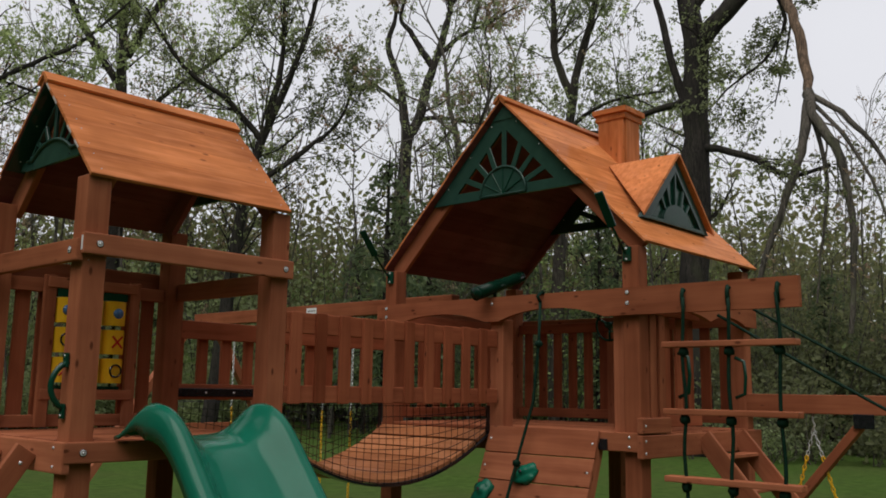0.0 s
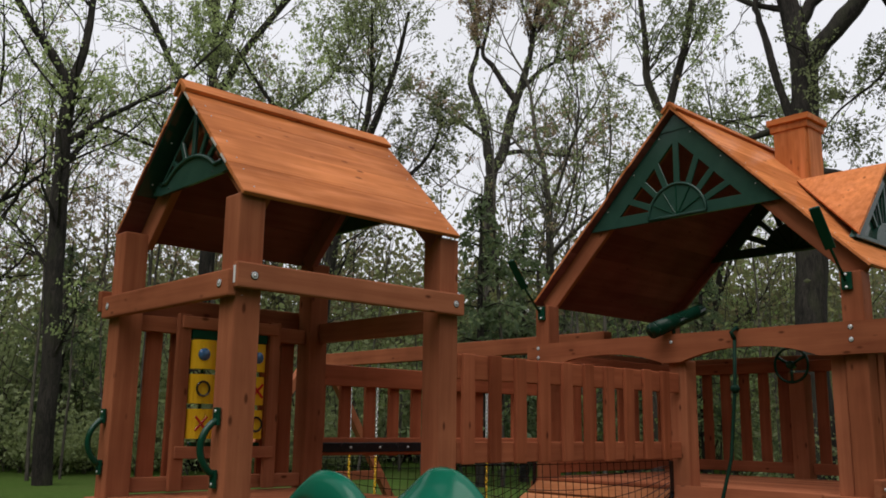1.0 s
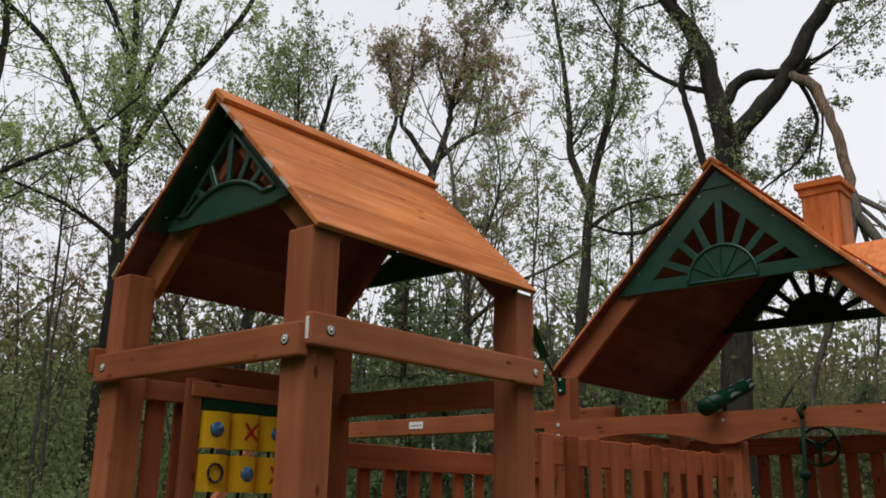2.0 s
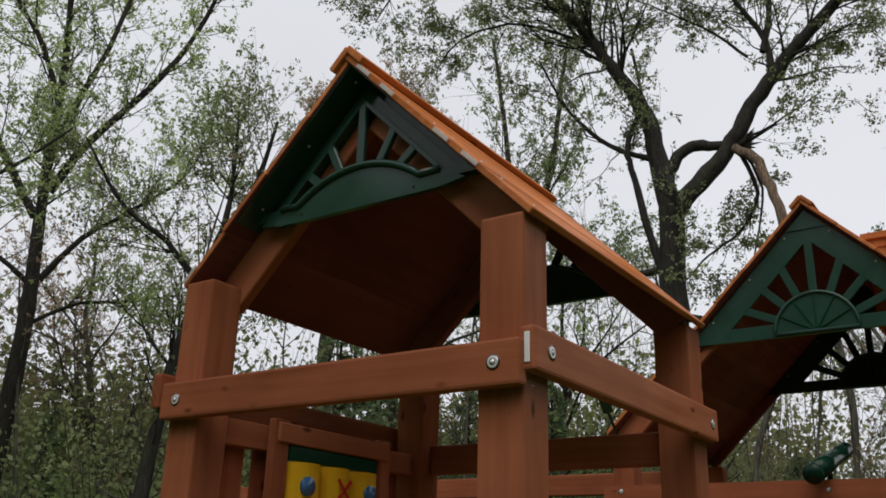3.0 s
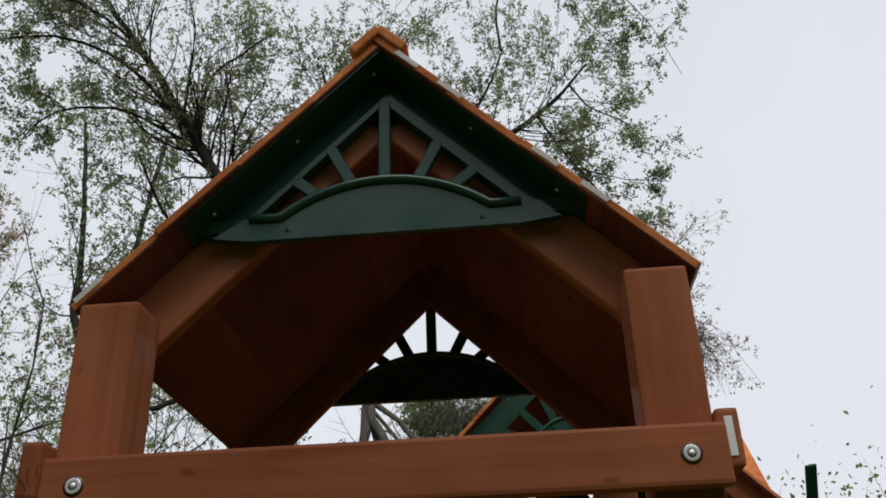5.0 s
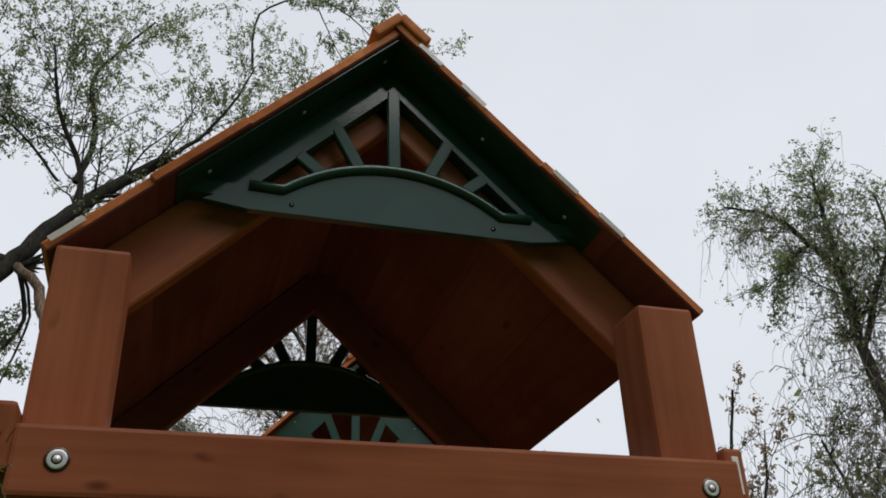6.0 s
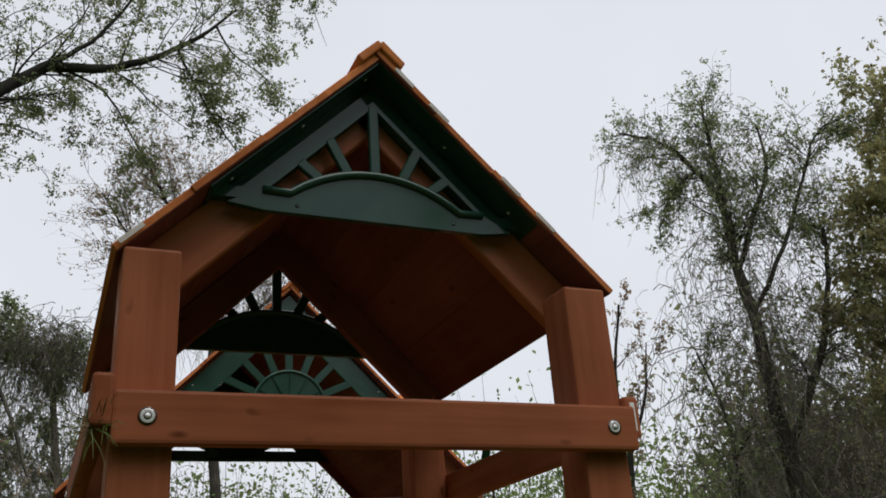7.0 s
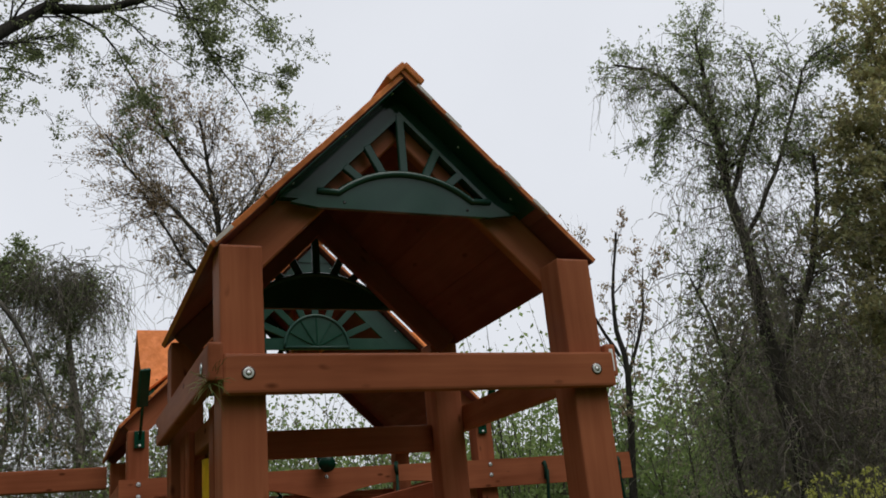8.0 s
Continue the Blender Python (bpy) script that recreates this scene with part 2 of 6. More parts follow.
def lawn():
    m = Mat("lawn", 0.95, spec=0.03)
    v = m.coords()
    n1, n2, n3 = m.noise(v, 0.25, 4.0), m.noise(v, 5.0, 4.0), m.noise(v, 70.0, 3.0)
    c = m.ramp(n2, (0.3, rgb(0.045, 0.085, 0.018)), (0.7, rgb(0.095, 0.158, 0.034)))
    c = m.mix(m.ramp(n1, (0.45, rgb(0, 0, 0)), (0.75, rgb(0.6, 0.6, 0.6))), c, rgb(0.1, 0.1, 0.042))
    c = m.mix(m.math("MULTIPLY", n3, 0.6), c, rgb(0.045, 0.086, 0.018))
    m.color(c)
    m.bump(n3, 0.9, 0.03)
    return m.m


LAWN = lawn()

# ---- building ----
PLACE = {}


def thing(name, at, label, category, group="", kind=""):
    """The empty at a thing's base."""
    ob = new(name)
    ob.empty_display_size = 0.1
    ob.location = at
    PLACE[ob] = Matrix.Translation(at)
    return tagged(ob, label, category, group, kind)


def hang(ob, m, parent, label=""):
    """Puts ob at the world pose m, under parent."""
    PLACE[ob] = m
    if parent is None:
        ob.matrix_basis = m
    else:
        ob.parent = parent
        ob.matrix_basis = PLACE[parent].inverted() @ m
    return tagged(ob, label)


def solid(name, bm, mat, smooth=False):
    mesh = bpy.data.meshes.new(name)
    bmesh.ops.recalc_face_normals(bm, faces=bm.faces)
    bm.to_mesh(mesh)
    bm.free()
    if smooth:
        mesh.polygons.foreach_set("use_smooth", [True] * len(mesh.polygons))
    mesh.materials.append(mat)
    return mesh


def part(name, bm, mat, parent, label="", smooth=False):
    """A bmesh in world coordinates as one mesh object under parent."""
    lo = Vector([min(v.co[k] for v in bm.verts) for k in range(3)])
    hi = Vector([max(v.co[k] for v in bm.verts) for k in range(3)])
    mid = (lo + hi) / 2
    for v in bm.verts:
        v.co -= mid
    return hang(new(name, solid(name, bm, mat, smooth)), Matrix.Translation(mid), parent, label)


BOARDS = {}


def board_mesh(length, w, h, mat, bevel, shade_below=False):
    key = (round(length, 3), round(w, 3), round(h, 3), mat.name, bevel, shade_below)
    if key not in BOARDS:
        bm = bmesh.new()
        bmesh.ops.create_cube(bm, size=1.0)
        bmesh.ops.scale(bm, vec=(length, w, h), verts=bm.verts)
        bmesh.ops.bevel(bm, geom=bm.edges[:], offset=min(bevel, 0.3 * min(w, h)), segments=2 if bevel >= 0.005 else 1, affect="EDGES", profile=0.6)
        BOARDS[key] = solid("board", bm, mat)
        # the lower face takes the cedar that carries roof shade in its colour
        if shade_below:
            BOARDS[key].materials.append(WOOD_SHADED)
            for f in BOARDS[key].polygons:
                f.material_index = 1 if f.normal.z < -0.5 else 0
    return BOARDS[key]


def board(name, p0, p1, w, h, parent, up=(0, 0, 1), mat=None, label="", bevel=0.004):
    """A board from p0 to p1 along its axis, h thick along up, w across it."""
    p0, p1 = Vector(p0), Vector(p1)
    x = (p1 - p0).normalized()
    up = Vector(up)
    if abs(x.dot(up.normalized())) > 0.98:
        up = Vector((0, 1, 0)) if abs(x.y) < 0.9 else Vector((1, 0, 0))
    z = (up - x * up.dot(x)).normalized()
    y = z.cross(x)
    m = Matrix((x, y, z)).transposed().to_4x4()
    m.translation = (p0 + p1) / 2
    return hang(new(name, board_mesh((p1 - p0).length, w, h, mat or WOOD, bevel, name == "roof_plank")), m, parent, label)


def box(name, x, y, z, parent, mat=None, label="", bevel=0.004):
    """A board filling three ranges; its grain runs along the longest."""
    lo, hi = Vector((x[0], y[0], z[0])), Vector((x[1], y[1], z[1]))
    d, c = hi - lo, (lo + hi) / 2
    k = max(range(3), key=lambda i: d[i])
    a = Vector([d[i] / 2 if i == k else 0 for i in range(3)])
    if k == 2:
        return board(name, c - a, c + a, d.x, d.y, parent, (0, 1, 0), mat, label, bevel)
    if k == 0:
        return board(name, c - a, c + a, d.y, d.z, parent, (0, 0, 1), mat, label, bevel)
    return board(name, c - a, c + a, d.x, d.z, parent, (0, 0, 1), mat, label, bevel)


def tube_into(bm, pts, radii, sides=8, cap=True):
    """Sweeps a ring along points into bm."""
    pts = [Vector(p) for p in pts]
    if not isinstance(radii, (list, tuple)):
        radii = [radii] * len(pts)
    rings, ref = [], None
    for i, p in enumerate(pts):
        t = (pts[min(i + 1, len(pts) - 1)] - pts[max(i - 1, 0)]).normalized()
        if ref is None:
            ref = Vector((0, 0, 1)) if abs(t.z) < 0.9 else Vector((1, 0, 0))
        a = (ref - t * ref.dot(t)).normalized()
        b = t.cross(a)
        ref = a
        rings.append([bm.verts.new(p + (a * math.cos(k * 2 * math.pi / sides) + b * math.sin(k * 2 * math.pi / sides)) * radii[i]) for k in range(sides)])
    for r0, r1 in zip(rings, rings[1:]):
        for k in range(sides):
            bm.faces.new((r0[k], r0[(k + 1) % sides], r1[(k + 1) % sides], r1[k]))
    if cap:
        bm.faces.new(rings[0][::-1])
        bm.faces.new(rings[-1])
    return bm


def tube(name, pts, radii, mat, parent, sides=8, label=""):
    return part(name, tube_into(bmesh.new(), pts, radii, sides), mat, parent, label, smooth=True)


def prism_into(bm, outline, axis, a, b):
    """Extrudes a plane outline (pairs) from a to b along axis x or y."""
    def put(p, d):
        return bm.verts.new((d, p[0], p[1]) if axis == "x" else (p[0], d, p[1]))
    v0, v1 = [put(p, a) for p in outline], [put(p, b) for p in outline]
    bm.faces.new(v0)
    bm.faces.new(v1[::-1])
    n = len(outline)
    for k in range(n):
        bm.faces.new((v0[k], v0[(k + 1) % n], v1[(k + 1) % n], v1[k]))
    return bm


def prism(name, outline, axis, a, b, mat, parent, label=""):
    return part(name, prism_into(bmesh.new(), outline, axis, a, b), mat, parent, label)


def bolt(at, way, parent, r=0.013):
    """A zinc bolt head, facing along way; dark discs paint the bore's and socket's shade."""
    at, way = Vector(at), Vector(way).normalized()
    tube("bolt_hole", [at - way * 0.004, at + way * 0.0012], r * 1.42, BORE, parent, 18)
    steps = ((0.001, 1.1), (0.0028, 1.08), (0.0033, 1.0), (0.0035, 0.86))
    head = part("bolt", tube_into(bmesh.new(), [at + way * d for d, k in steps], [r * k for d, k in steps], 16), METAL, parent)
    tube("socket", [at + way * 0.003, at + way * 0.0038], r * 0.62, BORE, head, 12)
    tube("pin", [at + way * 0.003, at + way * 0.0042], r * 0.46, METAL, head, 8)


def screw(at, way, parent, r=0.006):
    at, way = Vector(at), Vector(way).normalized()
    tube("screw", [at - way * 0.002, at + way * 0.002], r, METAL, parent, 8)

# ---- the ground ----
bm = bmesh.new()
bmesh.ops.create_grid(bm, x_segments=60, y_segments=60, size=400)
for v in bm.verts:
    d = math.hypot(v.co.x, v.co.y)
    v.co.z = 0.0 if d < 25 else 0.35 * noise.noise(v.co * 0.03) * min(1, (d - 25) / 40)
ground = part("ground", bm, LAWN, None, smooth=True)
tagged(ground, "short green lawn running back to the woods", "lawn", kind="structure")

# ---- the playset: towers ----


def roof(tower, x0, x1, yc, ridge, half, count, tags=()):
    """Two slopes of lapped boards at 45 degrees, and a ridge cap."""
    t = 0.02
    for s in (-1, 1):
        nrm = Vector((0, s, 1)).normalized()
        down = Vector((0, s, -1)).normalized()
        length = half * math.sqrt(2)
        w = length / count
        top = Vector((0, yc, ridge))
        for k in range(count):
            c = top + down * (w * (k + 0.5)) - nrm * (t / 2 + (k % 2) * 0.0012)
            e = 0.004 * math.sin(k * 2.1 + s)
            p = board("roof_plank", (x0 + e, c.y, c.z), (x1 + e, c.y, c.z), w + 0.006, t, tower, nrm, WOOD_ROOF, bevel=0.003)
            for xs in (x0 + 0.06, x1 - 0.06):
                for f in (-0.3, 0.3):
                    q = c + down * (w * f) + nrm * (t / 2)
                    screw((xs, q.y, q.z), nrm, p, 0.0036)
        cw = 0.085
        c = top + down * (cw / 2 - 0.012) + nrm * 0.011
        board("ridge_cap", (x0 - 0.012, c.y, c.z), (x1 + 0.004, c.y, c.z), cw, 0.022, tower, nrm, WOOD_ROOF, bevel=0.005)
        # small white labels left on the ends of some boards
        for d in [a for side, a in tags if side == s]:
            c = top + down * d - nrm * 0.009
            a = down * 0.034
            board("end_label", (x0 - 0.0055, c.y - a.y, c.z - a.z), (x0 - 0.0055, c.y + a.y, c.z + a.z), 0.012, 0.002, tower, (1, 0, 0), TAG, "faded paper label", 0.0008)


def gable(tower, x0, yc, z0, hb, zi, zb, rays, sun_half, rise, ray_w, half_disc=False, thick=0.02, open_rim=False):
    """A green sunburst panel: a plate with the sun, rays in front, two rims. Rays: offset from the middle and tilt."""
    x1 = x0 + thick
    wide = zi - z0
    if half_disc:
        r, cz = sun_half, z0 + 0.012
        arc = [(yc + r * math.cos(a), cz + r * math.sin(a)) for a in np.linspace(0, math.pi, 25)]
        hump = []
    else:
        r = (sun_half ** 2 + rise ** 2) / (2 * rise)
        cz = zb + rise - r
        a0 = math.asin(sun_half / r)
        arc = [(yc + r * math.sin(a), cz + r * math.cos(a)) for a in np.linspace(a0, -a0, 25)]
        hump = arc
    plate = [(yc - wide, z0), (yc + wide, z0), (yc + wide - (zb - z0), zb)] + hump + [(yc - wide + (zb - z0), zb)]
    g = prism("gable_panel", plate, "x", x0, x1, GREEN_PAINT, tower, "green painted sunburst gable panel")
    top = z0 + hb
    for s in (-1, 1):
        if not open_rim:
            prism("rim", [(yc + s * hb, z0), (yc, top), (yc, zi), (yc + s * (zi - z0), z0)], "x", x0 + 0.001 * s, x1, GREEN_PAINT, g)
            for f in (0.16, 0.5, 0.82):
                y, z = yc + s * (hb - 0.05) * (1 - f), z0 + 0.02 + (hb - 0.05) * f
                screw((x0 - 0.001, y, z), (-1, 0, 0), g, 0.0045)
        tube("screw_hole", [(x0 - 0.0015, yc + s * sun_half * 0.9, z0 + 0.02), (x0 + 0.002, yc + s * sun_half * 0.9, z0 + 0.02)], 0.005, BLACK, g)
    if half_disc:
        prism("king_piece", [(yc - 0.11, top - 0.115), (yc + 0.11, top - 0.115), (yc, top - 0.005)], "x", x0 - 0.008, x0 + 0.004, GREEN_PAINT, g)
        prism("sun_disc", arc, "x", x0 - 0.008, x1 - 0.003, GREEN_PAINT, g)
    edge = [(x0 - 0.004, p[0], p[1]) for p in arc]
    if not half_disc:
        edge = [(x0 - 0.004, yc + (zi - zb) - 0.004, zb + 0.002)] + edge + [(x0 - 0.004, yc - (zi - zb) + 0.004, zb + 0.002)]
    else:
        edge = [(x0 - 0.009, p[1], p[2]) for p in edge + [edge[0]]]
    part("sun_rim", tube_into(bmesh.new(), edge, 0.011, 6), GREEN_PAINT, g, smooth=True)
    if half_disc:
        for a in np.linspace(0.5, math.pi - 0.5, 5):
            board("spoke", (x0 - 0.01, yc + 0.01 * math.cos(a), cz + 0.01 * math.sin(a)), (x0 - 0.01, yc + (r - 0.01) * math.cos(a), cz + (r - 0.01) * math.sin(a)), 0.007, 0.012, g, (1, 0, 0), GREEN_DARK, bevel=0.002)
    m = (x0 + x1) / 2 - 0.002
    for off, tilt in rays:
        d = Vector((0, math.sin(radians(tilt)), math.cos(radians(tilt))))
        p0 = Vector((m, yc + off, cz + math.sqrt(max(r * r - off * off, 0.0)) - 0.006))
        # run out to the rim
        k = (zi - p0.z - abs(off)) / (d.z + abs(d.y))
        p1 = p0 + d * (k + 0.012)
        board("ray", p0, p1, ray_w, thick - 0.006, g, (1, 0, 0), GREEN_PAINT, bevel=0.003)
    return g


def tray_gable(tower, yc, under):
    """The front gable of the small tower: a moulded green tray whose flange is screwed to the underside of the roof. under: height of that underside at the ridge."""
    x0, z0, zb, zi = 0.108, 2.831, 2.882, under - 0.1
    sun_half, rise = 0.225, 0.078
    r = (sun_half ** 2 + rise ** 2) / (2 * rise)
    cz = zb + rise - r
    a0 = math.asin(sun_half / r)
    arc = [(yc + r * math.sin(a), cz + r * math.cos(a)) for a in np.linspace(a0, -a0, 25)]
    low = zi - zb
    g = prism("gable_panel", [(yc - low - 0.085, z0 + 0.012), (yc - low, z0), (yc + low, z0), (yc + low + 0.085, z0 + 0.012), (yc + low + 0.012, zb)] + arc + [(yc - low - 0.012, zb)],
              "x", x0, x0 + 0.018, GREEN_PAINT, tower, "green painted sunburst gable panel")
    wb = under - 2.86 - 0.006
    prism("lower_band", [(yc - wb, 2.86), (yc + wb, 2.86), (yc + wb - 0.03, 2.89), (yc - wb + 0.03, 2.89)], "x", 0.117, 0.149, GREEN_PAINT, g)
    for s in (-1, 1):
        down, nrm = Vector((0, s, -1)).normalized(), Vector((0, s, 1)).normalized()
        # flange flat under the roof boards
        top = Vector((0.105, yc, under)) - nrm * 0.0025
        f = board("flange", top + down * 0.004, top + down * (0.424 * math.sqrt(2)), 0.118, 0.004, g, nrm, GREEN_PAINT, bevel=0.001)
        for d in ((0.026, 0.197, 0.37) if s > 0 else (0.197, 0.37)):
            c = Vector((0.098, yc + s * d, under - d)) - nrm * 0.0045
            screw(c, -nrm, f, 0.0042)
        # two stepped bands of the frame, and the bead round the opening
        for name, hi, lo, xa, xb in (("outer_band", 0.004, 0.046, 0.143, 0.165), ("inner_band", 0.038, 0.092, 0.128, 0.15), ("bead", 0.084, 0.102, 0.113, 0.149)):
            foot = zb - 0.02 if name != "bead" else zb - 0.004
            a, b = under - hi, under - lo
            prism(name, [(yc + s * (a - foot), foot), (yc, a), (yc, b), (yc + s * (b - foot), foot)], "x", xa + 0.0006 * s, xb, GREEN_PAINT, g)
        tube("screw_hole", [(x0 - 0.0015, yc + s * 0.207, 2.851), (x0 + 0.002, yc + s * 0.207, 2.851)], 0.005, BLACK, g)
    edge = [(x0 - 0.002, yc + low + 0.002, zb + 0.002)] + [(x0 - 0.002, p[0], p[1]) for p in arc] + [(x0 - 0.002, yc - low - 0.002, zb + 0.002)]
    part("sun_rim", tube_into(bmesh.new(), edge, 0.0115, 6), GREEN_PAINT, g, smooth=True)
    for off, tilt in RAYS_S:
        d = Vector((0, math.sin(radians(tilt)), math.cos(radians(tilt))))
        p0 = Vector((x0 + 0.012, yc + off, cz + math.sqrt(r * r - off * off) - 0.006))
        k = (zi - p0.z - abs(off)) / (d.z + abs(d.y))
        board("ray", p0, p0 + d * (k + 0.003), 0.028, 0.018, g, (1, 0, 0), GREEN_PAINT, bevel=0.003)
    return g


def rafters(tower, x, yc, ridge, half, depth, inset=0.03, mat=None):
    for s in (-1, 1):
        nrm = Vector((0, s, 1)).normalized()
        down = Vector((0, s, -1)).normalized()
        c0 = Vector((x, yc, ridge)) - nrm * (0.021 + depth / 2) + down * (depth / 2)
        c1 = Vector((x, yc, ridge)) - nrm * (0.021 + depth / 2) + down * (half * math.sqrt(2) - inset)
        board("rafter", c0, c1, 0.04, depth, tower, nrm, mat)


def sided_rail(tower, axis, a, b, face, thick, z0, z1, name="rail", bolts=(), out=1):
    """A rail along x or y whose outer face lies at face."""
    lo, hi = sorted((face, face + thick))
    r = box(name, (a, b) if axis == "x" else (lo, hi), (lo, hi) if axis == "x" else (a, b), (z0, z1), tower, bevel=0.008)
    way = (0, out, 0) if axis == "x" else (out, 0, 0)
    for p in bolts:
        bolt((p, face, (z0 + z1) / 2) if axis == "x" else (face, p, (z0 + z1) / 2), way, r)
    return r


def handle(tower, at):
    """A green grab handle on a post's front face."""
    x, y, z0, z1 = at
    bm = bmesh.new()
    n = 14
    pts = [(x - 0.075 * math.sin(math.pi * k / n) ** 0.6, y, z0 + (z1 - z0) * k / n) for k in range(n + 1)]
    tube_into(bm, pts, 0.014, 10)
    h = part("grab_handle", bm, GREEN_DARK, tower, "dark green moulded plastic handle", smooth=True)
    for z in (z0 - 0.01, z1 + 0.01):
        board("flange", (x - 0.012, y, z - 0.035), (x - 0.012, y, z + 0.035), 0.04, 0.014, h, (1, 0, 0), GREEN_DARK, bevel=0.005)
        screw((x - 0.02, y, z + (0.02 if z > z0 else -0.02)), (-1, 0, 0), h, 0.006)


# the small tower
small = thing("play_tower", (0.645, 0.54, 0), "reddish cedar play tower with green sunburst gables and gabled roof", "play tower", "playset towers")
P, PX, PY = 0.12, (0.035, 1.135), (-0.055, 1.015)
for px in PX:
    for py in PY:
        box("post", (px, px + P), (py, py + P), (0, 2.675 if px < 1 else 2.66), small, bevel=0.008)
sided_rail(small, "y", -0.066, 1.136, -0.005, 0.04, 2.25, 2.357, bolts=(0.0, 1.07), out=-1)
sided_rail(small, "x", 0.018, 1.262, -0.095, 0.04, 2.284, 2.387, bolts=(0.096, 1.205), out=-1)
sided_rail(small, "x", -0.012, 1.262, 1.175, -0.04, 2.284, 2.387, bolts=(0.096, 1.205), out=1)
sided_rail(small, "y", 0.066, 1.014, 1.195, 0.04, 2.21, 2.32, out=1)
board("end_label", (0.0165, -0.075, 2.30), (0.0165, -0.075, 2.37), 0.014, 0.003, small, (1, 0, 0), WHITE, "white stapled label", 0.001)
board("end_label", (0.06, -0.0655, 2.255), (0.06, -0.0655, 2.256), 0.01, 0.002, small, (0, 1, 0), WHITE, "", 0.001)
# deck
sided_rail(small, "y", -0.09, 1.15, -0.005, 0.04, 1.27, 1.412, "deck_beam", (), -1)
sided_rail(small, "x", 0.0, 1.262, -0.095, 0.04, 1.315, 1.412, "deck_beam", (0.09,), -1)
sided_rail(small, "x", 0.0, 1.262, 1.175, -0.04, 1.315, 1.412, "deck_beam", (), 1)
sided_rail(small, "y", 0.066, 1.014, 1.215, 0.04, 1.27, 1.412, "deck_beam", (), 1)
for z in (1.3, 1.385):
    for y in (0.0, 1.07):
        screw((-0.006, y, z), (-1, 0, 0), small, 0.007)
for k in range(9):
    y = -0.05 + k * 0.131
    box("deck_plank", (0.16 if k in (0, 8) else 0.037, 1.13 if k in (0, 8) else 1.213), (y, y + 0.127), (1.396, 1.418), small, bevel=0.003)
# slatted side with the game panel
box("rail", (0.157, 1.133), (1.05, 1.085), (1.43, 1.5), small)
box("rail", (0.157, 1.133), (1.05, 1.085), (2.2, 2.28), small)
for x in (0.215, 0.345, 0.875, 1.0):
    box("slat", (x, x + 0.085), (1.085, 1.107), (1.43, 2.285), small, WOOD_DEEP_SHADE)
handle(small, (0.035, 0.005, 1.56, 1.775))
handle(small, (0.035, 1.075, 1.56, 1.775))
roof(small, 0.036, 1.242, 0.538, 3.3, 0.622, 4, tags=((-1, 0.1), (-1, 0.23), (-1, 0.5), (-1, 0.63), (1, 0.835)))
RAYS_S = ((0, 0), (0.066, 27), (-0.066, 27 * -1), (0.137, 50), (-0.137, -50))
tray_gable(small, 0.536, 3.271)
gable(small, 1.185, 0.536, 2.815, 0.43, 3.185, 2.823, RAYS_S, 0.315, 0.14, 0.033, open_rim=True)
rafters(small, 0.17, 0.538, 3.3, 0.622, 0.12)
# rear rafters in the cedar that has shade in its colour
rafters(small, 1.15, 0.536, 3.3, 0.622, 0.105, mat=WOOD_SHADED)

# the large tower
large = thing("play_tower", (4.06, -0.03, 0), "large cedar play tower with dormers, chimney and green gables", "play tower", "playset towers")
YC = -0.03
for px in (3.2, 4.8):
    for py in (-1.2, 1.02):
        box("post", (px, px + P), (py, py + P), (0, 2.63), large, bevel=0.008)
box("post", (3.2, 3.32), (-0.09, 0.03), (0, 2.19), large, bevel=0.008)
box("post", (4.8, 4.92), (-0.09, 0.03), (0, 2.19), large, bevel=0.008)


def arched(y0, y1, z0, z1, arches, axis, a, b):
    """A header board with arches cut out of its lower edge."""
    cuts = {y0, y1}
    for c, h, rise in arches:
        cuts.update(float(round(c + h * u, 4)) for u in np.linspace(-1, 1, 21))

    def low(y):
        for c, h, rise in arches:
            u = abs(y - c) / h
            if u < 1:
                return z0 + rise * (1 - u ** 2.2)
        return z0

    bm = bmesh.new()
    rows = []
    for y in sorted(cuts):
        ring = [(y, low(y), a), (y, low(y), b), (y, z1, b), (y, z1, a)]
        rows.append([bm.verts.new((d, p, z) if axis == "x" else (p, d, z)) for p, z, d in ring])
    for r, q in zip(rows, rows[1:]):
        for k in range(4):
            bm.faces.new((r[k], r[(k + 1) % 4], q[(k + 1) % 4], q[k]))
    bm.faces.new(rows[0])
    bm.faces.new(rows[-1][::-1])
    return bm


def arched_header(name, p, label=""):
    """The header as a board whose grain runs along it."""
    bm = arched(*p)
    ob = part(name, bm, WOOD, large, label)
    if p[5] == "x":
        # turn the local frame so that x lies along the board
        turn = Matrix.Rotation(radians(90), 4, "Z")
        ob.data.transform(turn.inverted())
        hang(ob, PLACE[ob] @ turn, large)
    return ob


header = arched_header("header_beam", (-2.244, 1.185, 2.172, 2.35, [(0.52, 0.47, 0.075), (-0.52, 0.44, 0.075)][::-1], "x", 3.155, 3.195), "long arched header beam carrying the rope ladder")
for y in (-1.14, 1.08):
    for z in (2.318, 2.25):
        bolt((3.155, y, z), (-1, 0, 0), header, 0.011)
bolt((3.155, -0.02, 2.3), (-1, 0, 0), header, 0.009)
arched_header("side_header", (3.2, 4.95, 2.19, 2.335, [(3.75, 0.4, 0.05), (4.45, 0.3, 0.05)], "y", -1.24, -1.2))
arched_header("side_header", (3.2, 4.95, 2.19, 2.335, [(3.75, 0.4, 0.05), (4.45, 0.3, 0.05)], "y", 1.14, 1.18))
box("rail", (4.925, 4.96), (-1.2, 1.14), (2.22, 2.33), large)
